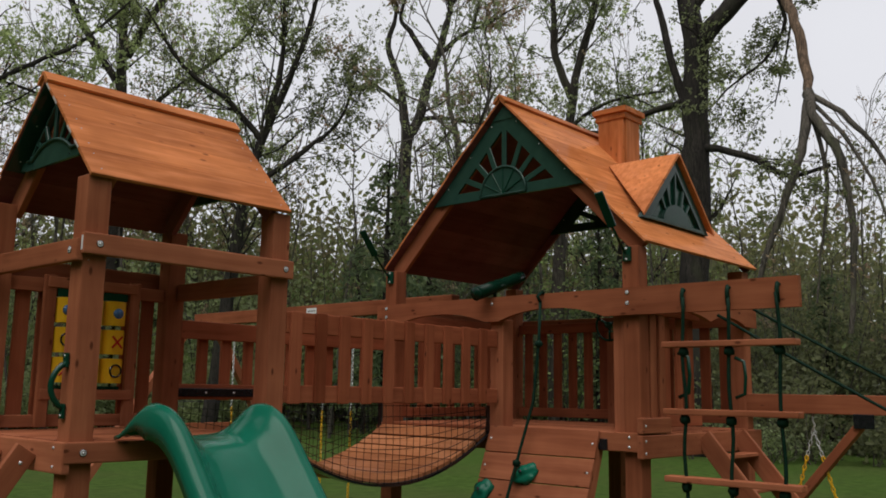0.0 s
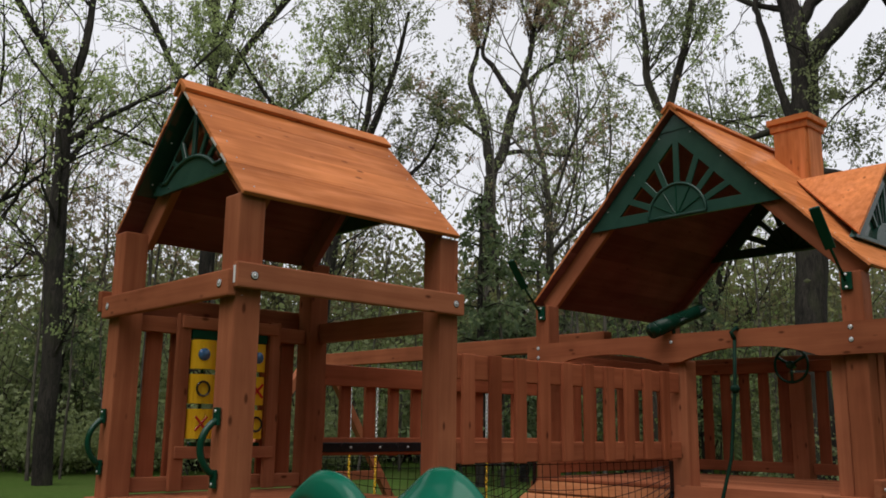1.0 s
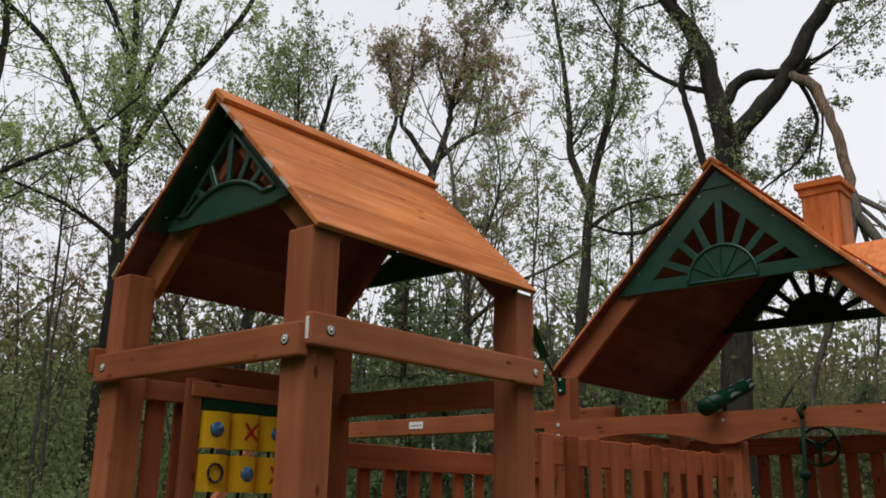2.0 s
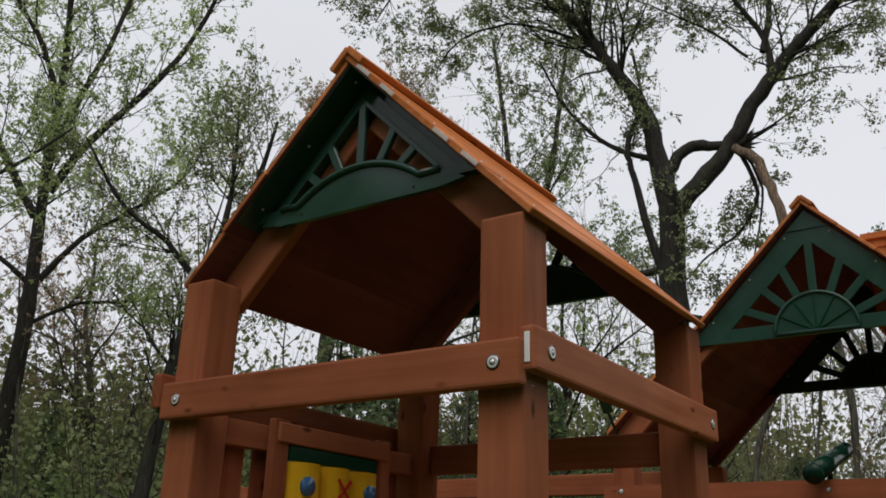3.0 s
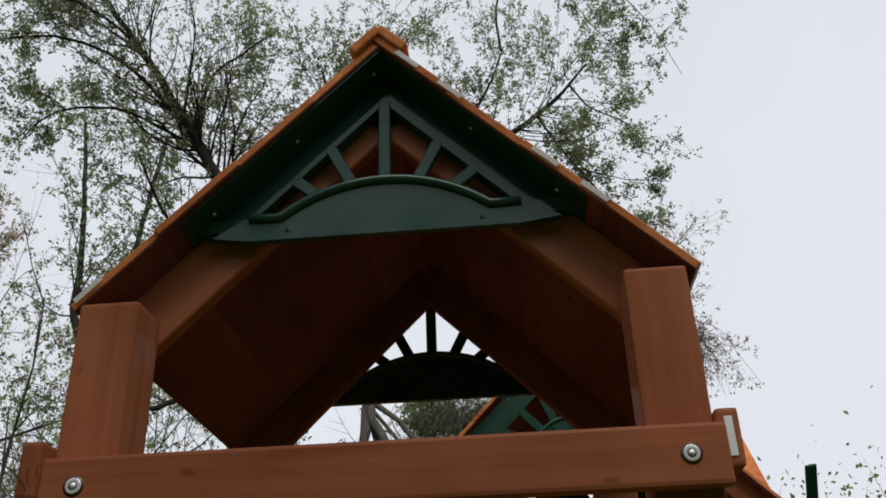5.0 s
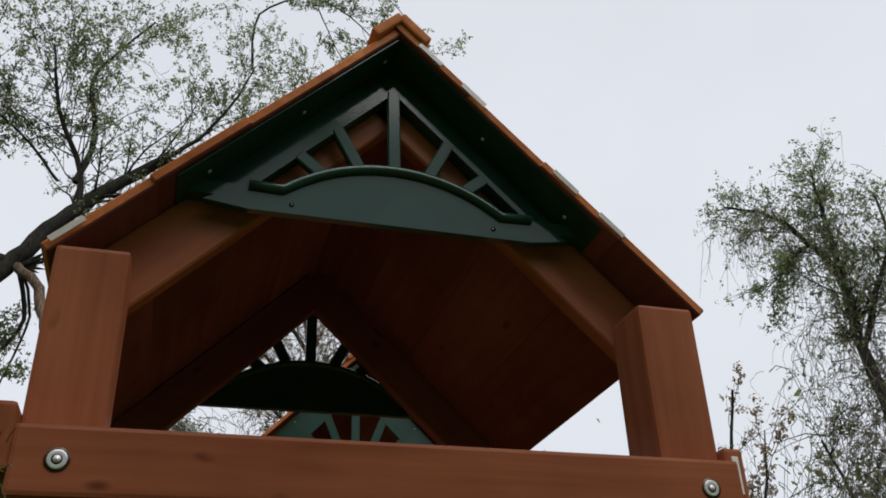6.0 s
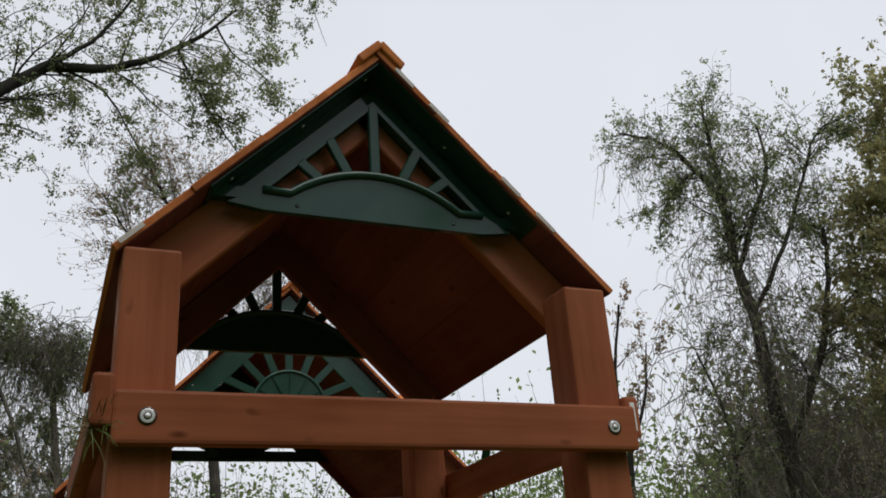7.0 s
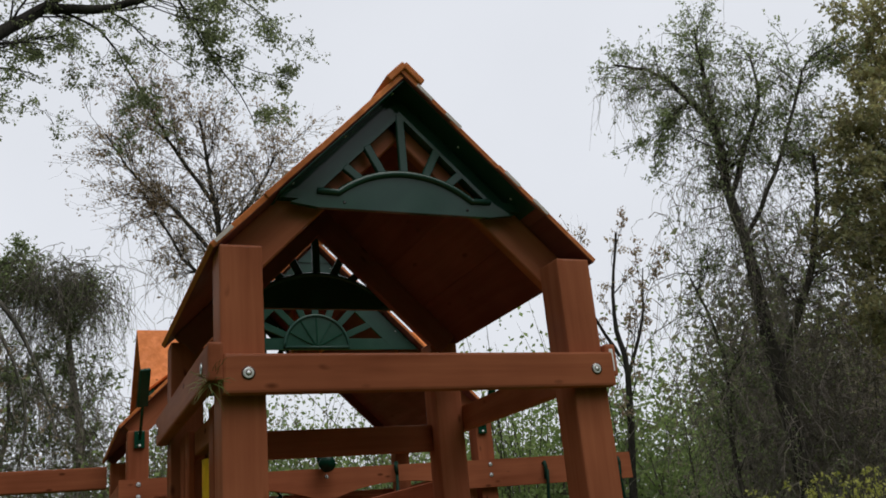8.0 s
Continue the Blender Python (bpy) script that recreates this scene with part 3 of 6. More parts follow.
# deck
box("deck_beam", (3.155, 3.198), (-1.22, -0.88), (1.305, 1.425), large, bevel=0.008)
for z in (1.335, 1.395):
    screw((3.154, -1.14, z), (-1, 0, 0), large, 0.009)
box("deck_beam", (3.14, 4.96), (-1.245, -1.203), (1.265, 1.412), large, bevel=0.008)
box("deck_beam", (3.14, 3.52), (-1.245, -1.203), (1.42, 1.52), large, bevel=0.008)
for z in (1.30, 1.375, 1.47):
    screw((3.18, -1.2455, z), (0, -1, 0), large, 0.009)
box("deck_beam", (3.2, 4.96), (1.143, 1.185), (1.265, 1.412), large, bevel=0.008)
box("deck_beam", (4.925, 4.965), (-1.2, 1.14), (1.265, 1.412), large, bevel=0.008)
box("deck_beam", (3.155, 3.198), (0.0, 1.16), (1.265, 1.395), large, bevel=0.008)
for k in range(12):
    x = 3.325 + k * 0.1225
    box("deck_plank", (x, x + 0.119), (-1.198, 1.138), (1.4, 1.422), large, bevel=0.003)
box("deck_plank", (3.2, 3.322), (-1.075, -0.095), (1.4, 1.422), large, bevel=0.003)
box("deck_plank", (3.2, 3.322), (0.035, 1.015), (1.4, 1.422), large, bevel=0.003)


def panel(tower, axis, a, b, face, count, w, z0=1.47, z1=2.2):
    """A run of slats between two rails."""
    def put(name, p, q, t0, t1, za, zb):
        box(name, (p, q) if axis == "x" else (t0, t1), (t0, t1) if axis == "x" else (p, q), (za, zb), tower, WOOD_DEEP_SHADE)
    put("rail", a, b, face, face + 0.035, z0 - 0.02, z0 + 0.06)
    put("rail", a, b, face, face + 0.035, z1, z1 + 0.085)
    for k in range(count):
        c = a + (b - a) * (k + 0.5) / count
        put("slat", c - w / 2, c + w / 2, face + 0.035, face + 0.057, z0 - 0.02, z1 + 0.08)


panel(large, "y", -1.075, -0.095, 4.85, 6, 0.085)
panel(large, "y", 0.035, 1.015, 4.85, 6, 0.085)
panel(large, "x", 3.325, 4.795, 1.045, 8, 0.085)
panel(large, "x", 3.325, 4.2, -1.13, 5, 0.085)
box("slat", (3.235, 3.26), (-1.065, -0.985), (1.42, 2.185), large)
box("slat", (3.34, 3.42), (-1.2, -1.178), (1.42, 2.19), large)
box("slat", (3.46, 3.54), (-1.2, -1.178), (1.42, 2.19), large)
roof(large, 3.22, 4.972, YC, 3.885, 1.222, 7)
RAYS_L = [(0.215 * math.sin(radians(a)), a) for a in (-66, -44, -22, 0, 22, 44, 66)]
gable(large, 3.27, YC, 3.125, 0.71, 3.66, 3.2, RAYS_L, 0.215, 0.2, 0.045, True)
gable(large, 4.88, YC, 3.125, 0.71, 3.66, 3.2, RAYS_L, 0.215, 0.2, 0.045, True)
rafters(large, 3.318, YC, 3.885, 1.222, 0.12)
# painted shade on these rear rafters too
rafters(large, 4.935, YC, 3.885, 1.222, 0.06, mat=WOOD_SHADED)

# dormers stand on both slopes
for s in (-1, 1):
    xc, yf, zr, zb = 4.02, YC + s * 1.02, 3.42, 2.885
    h = zr - zb
    yb = YC + s * (3.885 - zr + 0.005)
    d = None
    for q in (-1, 1):
        bm = bmesh.new()
        # each dormer slope is a triangle that meets the roof in a valley
        t = 0.02
        tip, foot, back = Vector((xc, yf + s * 0.045, zr)), Vector((xc + q * h, yf + s * 0.045, zb)), Vector((xc, yb, zr))
        n = Vector((q, 0, 1)).normalized() * t
        v = [bm.verts.new(p) for p in (tip, foot, back, tip + n, foot + n, back + n)]
        for f in ((0, 1, 2), (3, 5, 4), (0, 3, 4, 1), (1, 4, 5, 2), (2, 5, 3, 0)):
            bm.faces.new([v[k] for k in f])
        slope = part("dormer_slope", bm, WOOD_ROOF, large)
        d = d or slope
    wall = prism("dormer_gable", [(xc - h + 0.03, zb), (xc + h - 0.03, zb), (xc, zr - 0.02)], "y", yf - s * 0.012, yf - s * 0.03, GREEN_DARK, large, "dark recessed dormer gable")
    for q in (-1, 1):
        prism("dormer_rim", [(xc + q * (h - 0.03), zb), (xc, zr - 0.02), (xc, zr - 0.12), (xc + q * (h - 0.13), zb)], "y", yf + s * 0.012, yf - s * 0.011, GREEN_PAINT, wall)
    arc = [(xc + 0.2 * math.cos(a), zb + 0.02 + 0.14 * math.sin(a)) for a in np.linspace(0, math.pi, 17)]
    prism("dormer_sun", arc, "y", yf + s * 0.014, yf - s * 0.011, GREEN_PAINT, wall)
    box("dormer_sill", (xc - h + 0.1, xc + h - 0.1), tuple(sorted((yf + s * 0.013, yf - s * 0.011))), (zb, zb + 0.03), wall, GREEN_PAINT)
    for a in (-50, -25, 0, 25, 50):
        dv = Vector((math.sin(radians(a)), 0, math.cos(radians(a))))
        far = (zr - 0.12 - zb) / (abs(dv.x) + dv.z)
        c = Vector((xc, yf, zb + 0.02))
        p0, p1 = c + Vector((dv.x * 0.19, 0, dv.z * 0.13)), c + dv * (far + 0.01)
        if (p1 - p0).length > 0.02:
            board("ray", p0, p1, 0.022, 0.016, wall, (0, 1, 0), GREEN_PAINT, bevel=0.002)

# chimney on the slope
CX, CY, CW = 4.5, -0.3, 0.12
for q in (-1, 1):
    box("chimney_board", (CX + q * CW - 0.012, CX + q * CW + 0.012), (CY - CW, CY + CW), (3.4, 3.945), large, WOOD_ROOF)
    box("chimney_board", (CX - CW + 0.013, CX + CW - 0.013), (CY + q * CW - 0.012, CY + q * CW + 0.0125), (3.4, 3.946), large, WOOD_ROOF)
box("chimney_cap", (CX - 0.16, CX + 0.16), (CY - 0.16, CY + 0.16), (3.98, 4.025), large, WOOD_ROOF, bevel=0.006)
box("chimney_cap", (CX - 0.142, CX + 0.142), (CY - 0.142, CY + 0.142), (3.925, 3.979), large, WOOD_ROOF, bevel=0.006)

# ---- tic-tac-toe panel ----
game = thing("game_panel", (0.64, 1.06, 1.6), "yellow noughts and crosses panel with turning blocks in a wooden frame", "game panel")
box("frame_bar", (0.36, 0.92), (1.0, 1.045), (1.585, 1.645), game)
box("frame_bar", (0.36, 0.92), (1.0, 1.045), (2.228, 2.29), game)
for x in (0.385, 0.875):
    box("frame_bar", (x - 0.04, x + 0.03) if x < 0.5 else (x + 0.0, x + 0.07), (1.01, 1.04), (1.43, 2.3), game)
box("frame_strip", (0.42, 0.86), (1.005, 1.035), (2.178, 2.226), game, GREEN_DARK, "green plastic strip")
box("frame_strip", (0.44, 0.84), (1.005, 1.035), (1.645, 1.665), game, GREEN_DARK, "green plastic strip")
for col in range(3):
    x = 0.49 + col * 0.146
    tube("axle", [(x, 1.02, 1.64), (x, 1.02, 2.22)], 0.008, GREEN_DARK, game)
    for row in range(3):
        z = 2.1 - row * 0.172
        bm = bmesh.new()
        ring = [(x + 0.068 * math.cos(a), 1.02 + 0.055 * math.sin(a)) for a in np.linspace(0, 2 * math.pi, 20, endpoint=False)]
        v0 = [bm.verts.new((p[0], p[1], z - 0.073)) for p in ring]
        v1 = [bm.verts.new((p[0], p[1], z + 0.073)) for p in ring]
        bm.faces.new(v0[::-1])
        bm.faces.new(v1)
        for k in range(20):
            bm.faces.new((v0[k], v0[(k + 1) % 20], v1[(k + 1) % 20], v1[k]))
        b = part("game_block", bm, YELLOW, game, "yellow block with printed mark")
        y = 0.958
        mx = x - 0.02 if col == 0 else x
        mark = ("D", "X", "D", "O", "D", "X", "X", "D", "O")[row * 3 + col]
        if mark == "X":
            for q in (-1, 1):
                board("mark", (mx - 0.032, y, z - 0.035 * q), (mx + 0.032, y, z + 0.035 * q), 0.012, 0.004, b, (0, 1, 0), RED_INK, "red cross", 0.001)
        elif mark == "D":
            tube("mark", [(mx, y + 0.016, z), (mx, y + 0.0055, z)], 0.031, BLUE_INK, b, 16, "blue disc")
        else:
            bm = bmesh.new()
            tube_into(bm, [(mx + 0.035 * math.cos(a), y, z + 0.035 * math.sin(a)) for a in np.linspace(0, 2 * math.pi, 21)], 0.006, 5, False)
            part("mark", bm, BLACK_INK, b, "black nought")

# ---- front steps of the small tower ----
steps = thing("access_steps", (-0.5, 0.38, 0), "short cedar access ladder leaning on the tower deck", "ladder")
for y in (0.19, 0.57):
    board("side_rail", (-0.045, y, 1.37), (-0.97, y, 0.0), 0.035, 0.11, steps, (-0.83, 0, 0.56), bevel=0.006)
    screw((-0.075, y - 0.0185, 1.31), (0, -1, 0), steps, 0.009)
    board("bracket", (-0.012, y + 0.075, 1.29), (-0.012, y + 0.075, 1.35), 0.09, 0.012, steps, (1, 0, 0), BLACK, "black steel bracket", 0.003)
    for q in (0.045, 0.105):
        screw((-0.0195, y + q, 1.32), (-1, 0, 0), steps, 0.008)
for k in range(5):
    f = 0.14 + k * 0.185
    x, z = -0.045 - 0.925 * f, 1.37 * (1 - f)
    box("tread", (x - 0.06, x + 0.05), (0.209, 0.551), (z - 0.015, z + 0.015), steps)

# ---- bridge ----
bridge = thing("rope_bridge", (2.22, 0.54, 1.1), "sagging cedar plank bridge with slatted railings and black safety nets", "bridge")
BX0, BX1 = 1.26, 3.15


def sag(x):
    u = (x - BX0) / (BX1 - BX0)
    return 1.40 - 0.30 * (1 - (2 * u - 1) ** 2)


n = 14
for k in range(n):
    x = BX0 + (BX1 - BX0) * (k + 0.5) / n
    e = 0.01
    a = Vector((1, 0, (sag(x + e) - sag(x - e)) / (2 * e))).normalized()
    nrm = Vector((-a.z, 0, a.x))
    p = board("bridge_plank", (x, 0.0, sag(x)), (x, 1.07, sag(x)), 0.128, 0.028, bridge, nrm, WOOD_WORN, bevel=0.005)
for y in (0.03, 1.04):
    xs = np.linspace(BX0 + 0.01, BX1 - 0.01, 17)
    outline = [(x, sag(x) - 0.018) for x in xs] + [(x, sag(x) - 0.034) for x in xs[::-1]]
    prism("webbing", outline, "y", y - 0.045, y + 0.045, BLACK, bridge, "black rubber belt under the planks")
for s, yr in ((-1, -0.012), (1, 1.12)):
    lo, hi = sorted((yr, yr + s * 0.035))
    top = box("rail", (1.262, 3.19), (lo, hi), (1.985, 2.105), bridge, WOOD_DEEP_SHADE)
    low = box("rail", (1.262, 3.19), (lo, hi), (1.588, 1.688), bridge, WOOD_DEEP_SHADE)
    o0, o1 = sorted((yr + s * 0.036, yr + s * 0.06))
    for k in range(10):
        x = 1.284 + k * 0.187
        dz = 0.003 * math.sin(k * 1.7)
        box("picket", (x, x + 0.08), (o0, o1), (1.583 + dz, 2.107 + dz), bridge, WOOD_DEEP_SHADE)
    yn = yr - s * 0.006
    b = box("net_strap", (1.27, 3.14), tuple(sorted((yn, yn - s * 0.006))), (1.605, 1.66), bridge, BLACK, "black strap with screws")
    for k in range(9):
        screw((1.3 + k * 0.22, yn - s * 0.007, 1.633), (0, -s, 0), b, 0.007)
    for x in (1.275, 3.12):
        box("net_strap", (x, x + 0.04), tuple(sorted((yn - s * 0.001, yn - s * 0.007))), (sag(x) - 0.02, 1.571), bridge, BLACK, "black strap")
    bm = bmesh.new()
    ye = yr + s * 0.0
    r = 0.0026
    xs = np.arange(1.30, 3.13, 0.062)
    for x in xs:
        tube_into(bm, [(x, ye, 1.58), (x, ye + 0.01 * s, (1.58 + sag(x)) / 2), (x, ye, sag(x) - 0.02)], r, 3, False)
    for f in np.linspace(0.02, 0.98, 8):
        tube_into(bm, [(x, ye, 1.58 + (sag(x) - 0.02 - 1.58) * f) for x in xs], r, 3, False)
    part("net", bm, BLACK, bridge, "black knotted safety net")

# ---- slide ----
slide = thing("slide", (0.58, -1.1, 0), "green plastic wave slide with rolled sides", "slide")
SX = 0.58


def slide_slope(d):
    """How steeply the chute falls at a distance from the deck."""
    u = min(max((d - 0.24) / 0.38, 0.0), 1.0)
    v = min(max((d - 1.0) / 0.75, 0.0), 1.0)
    return 1.15 * u * u * (3 - 2 * u) - 1.08 * v * v * (3 - 2 * v)


path, z = [], 1.425
for k in range(61):
    d = 2.3 * k / 60
    path.append((-0.085 - d, z))
    z -= slide_slope(d + 2.3 / 120) * 2.3 / 60
bm = bmesh.new()
rows = []
for y, z in path:
    d = -0.085 - y
    e = min(1, d / 0.25)
    lip = 0.012 + 0.145 * e * e * (3 - 2 * e) + 0.01 * math.exp(-((d - 0.34) / 0.2) ** 2)
    skirt = 0.12 + 0.88 * e * e
    half = [(0.332, lip - 0.16 * skirt), (0.338, lip - 0.09 * skirt), (0.333, lip - 0.04 * skirt), (0.318, lip - 0.012), (0.296, lip), (0.274, lip - 0.006),
            (0.25, lip * 0.84), (0.222, lip * 0.58), (0.188, lip * 0.3), (0.148, lip * 0.1), (0.1, 0.0)]
    prof = [(-dx, dz) for dx, dz in half] + [(0, -0.003)] + half[::-1]
    rows.append([bm.verts.new((SX + dx, y, z + dz)) for dx, dz in prof])
for r0, r1 in zip(rows, rows[1:]):
    for k in range(len(r0) - 1):
        bm.faces.new((r0[k], r0[k + 1], r1[k + 1], r1[k]))
chute = part("chute", bm, GREEN_PLASTIC, slide, smooth=True)
mod = chute.modifiers.new("wall", "SOLIDIFY")
mod.thickness, mod.offset = 0.008, 0
box("foot", (SX - 0.2, SX + 0.2), (-2.32, -2.2), (0.0, path[-1][1] - 0.004), slide, GREEN_PLASTIC, bevel=0.02)

# ---- rock wall and climbing rope ----
rock = thing("rock_wall", (2.9, -0.47, 0), "leaning cedar climbing wall with green plastic holds", "climbing wall")
RT, RB = Vector((3.15, 0, 1.43)), Vector((2.62, 0, 0.0))
rd = (RB - RT).normalized()
rn = Vector((rd.z, 0, -rd.x)) if rd.z < 0 else Vector((-rd.z, 0, rd.x))
rn = rn if rn.x < 0 else -rn
w = (RB - RT).length / 8
for k in range(8):
    c = RT + rd * (w * (k + 0.5))
    p = board("wall_plank", (c.x, -0.93, c.z), (c.x, -0.03, c.z), w - 0.006, 0.025, rock, rn, bevel=0.005)
    for y in (-0.9, -0.06):
        q = c + rn * 0.0125
        screw((q.x, y, q.z), rn, p, 0.008)
for y in (-0.9, -0.06):
    a, b = RT - rn * 0.055 + rd * 0.02, RB - rn * 0.055 - rd * 0.03
    board("wall_stringer", (a.x, y, a.z), (b.x, y, b.z), 0.04, 0.08, rock, rn)
board("bracket", (3.145, -0.95, 1.31), (3.145, -0.95, 1.38), 0.07, 0.01, rock, (1, 0, 0), BLACK, "black steel bracket", 0.002)


def hold(y, f, turn):
    """A lumpy moulded climbing hold with a bolt pocket."""
    c = RT + rd * ((RB - RT).length * f) + rn * 0.013
    bm = bmesh.new()
    bmesh.ops.create_icosphere(bm, subdivisions=3, radius=1.0)
    ax = Vector((0, 1, 0))
    for v in bm.verts:
        q = v.co.copy()
        k = 1 + 0.38 * noise.noise(q * 1.7 + Vector((turn, 0, 0)))
        if q.z > 0.55:
            k *= 0.8
        u, w2, h = q.x * 0.098 * k, q.y * 0.068 * k, max(q.z, 0) * 0.066 * k
        ca, sa = math.cos(turn), math.sin(turn)
        u, w2 = u * ca - w2 * sa, u * sa + w2 * ca
        v.co = c + Vector((0, y, 0)) + ax * u + rd * w2 + rn * h
    hd = part("climbing_hold", bm, GREEN_PLASTIC, rock, "green plastic climbing hold", smooth=True)
    q = c + rn * 0.06
    tube("bolt_hole", [(q.x, y, q.z), (q.x + rn.x * 0.006, y, q.z + rn.z * 0.006)], 0.012, BLACK, hd, 10)


hold(-0.42, 0.215, 0.3)
hold(-0.1, 0.31, 1.2)
hold(-0.62, 0.42, 2.0)
hold(-0.3, 0.55, 0.8)
hold(-0.68, 0.68, 2.6)
hold(-0.25, 0.82, 1.6)


climb = thing("climbing_rope", (3.0, -0.47, 1.3), "dark green climbing rope hanging from the header beam", "rope")
rp = [Vector((3.13, -0.47, 2.3)), Vector((3.125, -0.46, 2.0)), Vector((3.1, -0.43, 1.6)), Vector((2.98, -0.38, 1.2)), Vector((2.8, -0.36, 0.75)), Vector((2.68, -0.35, 0.35))]
tube("rope", rp, 0.011, ROPE, climb, 7)
for k in (1, 3, 4):
    bm = bmesh.new()
    bmesh.ops.create_icosphere(bm, subdivisions=2, radius=0.028)
    for v in bm.verts:
        v.co = v.co * (1 + 0.3 * noise.noise(v.co * 60)) + rp[k]
    part("knot", bm, ROPE, climb, smooth=True)
tube("loop", [(3.13, -0.47, 2.29), (3.11, -0.46, 2.33), (3.15, -0.475, 2.36), (3.175, -0.48, 2.33)], 0.013, ROPE, climb, 7)

# ---- rope ladder at the beam's end ----
ladder = thing("rope_ladder", (3.13, -1.83, 0.8), "rope ladder with cedar rungs on dark green ropes", "rope ladder")
for k, z in enumerate((1.972, 1.567, 1.17, 0.78, 0.4)):
    box("rung", (3.085, 3.175), (-2.237, -1.415), (z - 0.018, z + 0.018), ladder, label="cedar rung", bevel=0.007)
for y in (-1.54, -1.83, -2.13):
    pts = []
    for k in range(24):
        z = 2.26 - 2.16 * k / 23
        pts.append((3.13 + 0.006 * math.sin(k * 1.3 + y * 9), y + 0.008 * math.sin(k * 0.9 + y * 5), z))
    tube("rope", pts, 0.0115, ROPE, ladder, 7)
    tube("loop", [(3.14, y, 2.2), (3.128, y, 2.28), (3.14, y, 2.31), (3.17, y, 2.3), (3.2, y, 2.28)], 0.014, ROPE, ladder, 7)
    for z in (1.972, 1.567, 1.17, 0.78, 0.4):
        bm = bmesh.new()
        bmesh.ops.create_icosphere(bm, subdivisions=2, radius=0.032)
        for v in bm.verts:
            v.co = v.co * (1 + 0.35 * noise.noise(v.co * 50 + Vector((y, z, 0)))) + Vector((3.13, y, z - 0.045))
        part("knot", bm, ROPE, ladder, smooth=True)

# ---- sloped ladder of the large tower ----
side = thing("side_ladder", (4.2, -1.9, 0), "sloping cedar ladder with flat treads against the tower side", "ladder")
for x in (3.95, 4.52):
    board("side_rail", (x, -1.25, 1.385), (x, -2.35, 0.05), 0.035, 0.13, side, (0, -0.77, 0.63), bevel=0.006)
for k in range(6):
    f = 0.1 + k * 0.16
    y, z = -1.25 - 1.1 * f, 1.385 - 1.335 * f
    box("tread", (3.97, 4.5), (y - 0.05, y + 0.06), (z - 0.013, z + 0.013), side)
for x in (3.72, 4.62):
    bm = bmesh.new()
    tube_into(bm, [(x, -1.2, 1.65), (x, -1.27, 1.68), (x, -1.28, 1.8), (x, -1.27, 1.92), (x, -1.2, 1.95)], 0.014, 8)
    part("grab_handle", bm, GREEN_DARK, large, "dark green moulded plastic handle", smooth=True)

# ---- swing beams, legs and swings ----
swing = thing("swing_frame", (4.15, 3.3, 0), "long cedar swing beam on sloping legs, joined to the tower", "swing frame")
sb = box("beam", (4.1, 4.2), (1.2, 5.35), (2.39, 2.53), swing, bevel=0.008)
box("beam_label", (4.096, 4.099), (3.08, 3.24), (2.44, 2.5), sb, WHITE, "white printed label", 0.001)
for k in range(5):
    box("print_line", (4.0945, 4.0955), (3.1 + k * 0.025, 3.115 + k * 0.025), (2.462, 2.474), sb, BLACK_INK, bevel=0.0005)
for s in (-1, 1):
    board("leg", (4.15 + s * 0.16, 5.22, 2.42), (4.15 + s * 1.76, 5.3, 0.0), 0.09, 0.09, swing, (0, 1, 0), bevel=0.008)
board("leg_tie", (3.2, 5.2, 1.2), (5.1, 5.2, 1.2), 0.035, 0.1, swing, (0, 0, 1))
low = thing("swing_frame", (4.85, -2.8, 0), "low cedar swing beam with a diagonal brace", "swing frame")
box("beam", (4.8, 4.9), (-4.6, -1.2), (1.545, 1.683), low, bevel=0.008)
box("post", (4.8, 4.9), (-4.6, -4.5), (0.0, 1.543), low, bevel=0.008)
board("brace", (4.85, -2.06, 1.53), (4.85, -1.3, 0.62), 0.09, 0.06, low, (0, 1, 1))
board("bracket", (4.79, -2.12, 1.5), (4.79, -1.98, 1.5), 0.1, 0.008, low, (1, 0, 0), BLACK, "dark steel bracket", 0.002)


def chain(name, p0, p1, mat, parent, pitch=0.034, r=0.0035, label=""):
    """Interlocked oval links."""
    p0, p1 = Vector(p0), Vector(p1)
    d = (p1 - p0).normalized()
    a = Vector((1, 0, 0)) if abs(d.x) < 0.8 else Vector((0, 1, 0))
    a = (a - d * a.dot(d)).normalized()
    b = d.cross(a)
    bm = bmesh.new()
    n = max(1, int((p1 - p0).length / pitch))
    for k in range(n):
        c = p0 + (p1 - p0) * ((k + 0.5) / n)
        s = a if k % 2 else b
        pts = [c + d * (0.62 * pitch * math.cos(t)) + s * (0.011 * math.sin(t)) for t in np.linspace(0, 2 * math.pi, 9)]
        tube_into(bm, pts, r, 4, False)
    return part(name, bm, mat, parent, label)


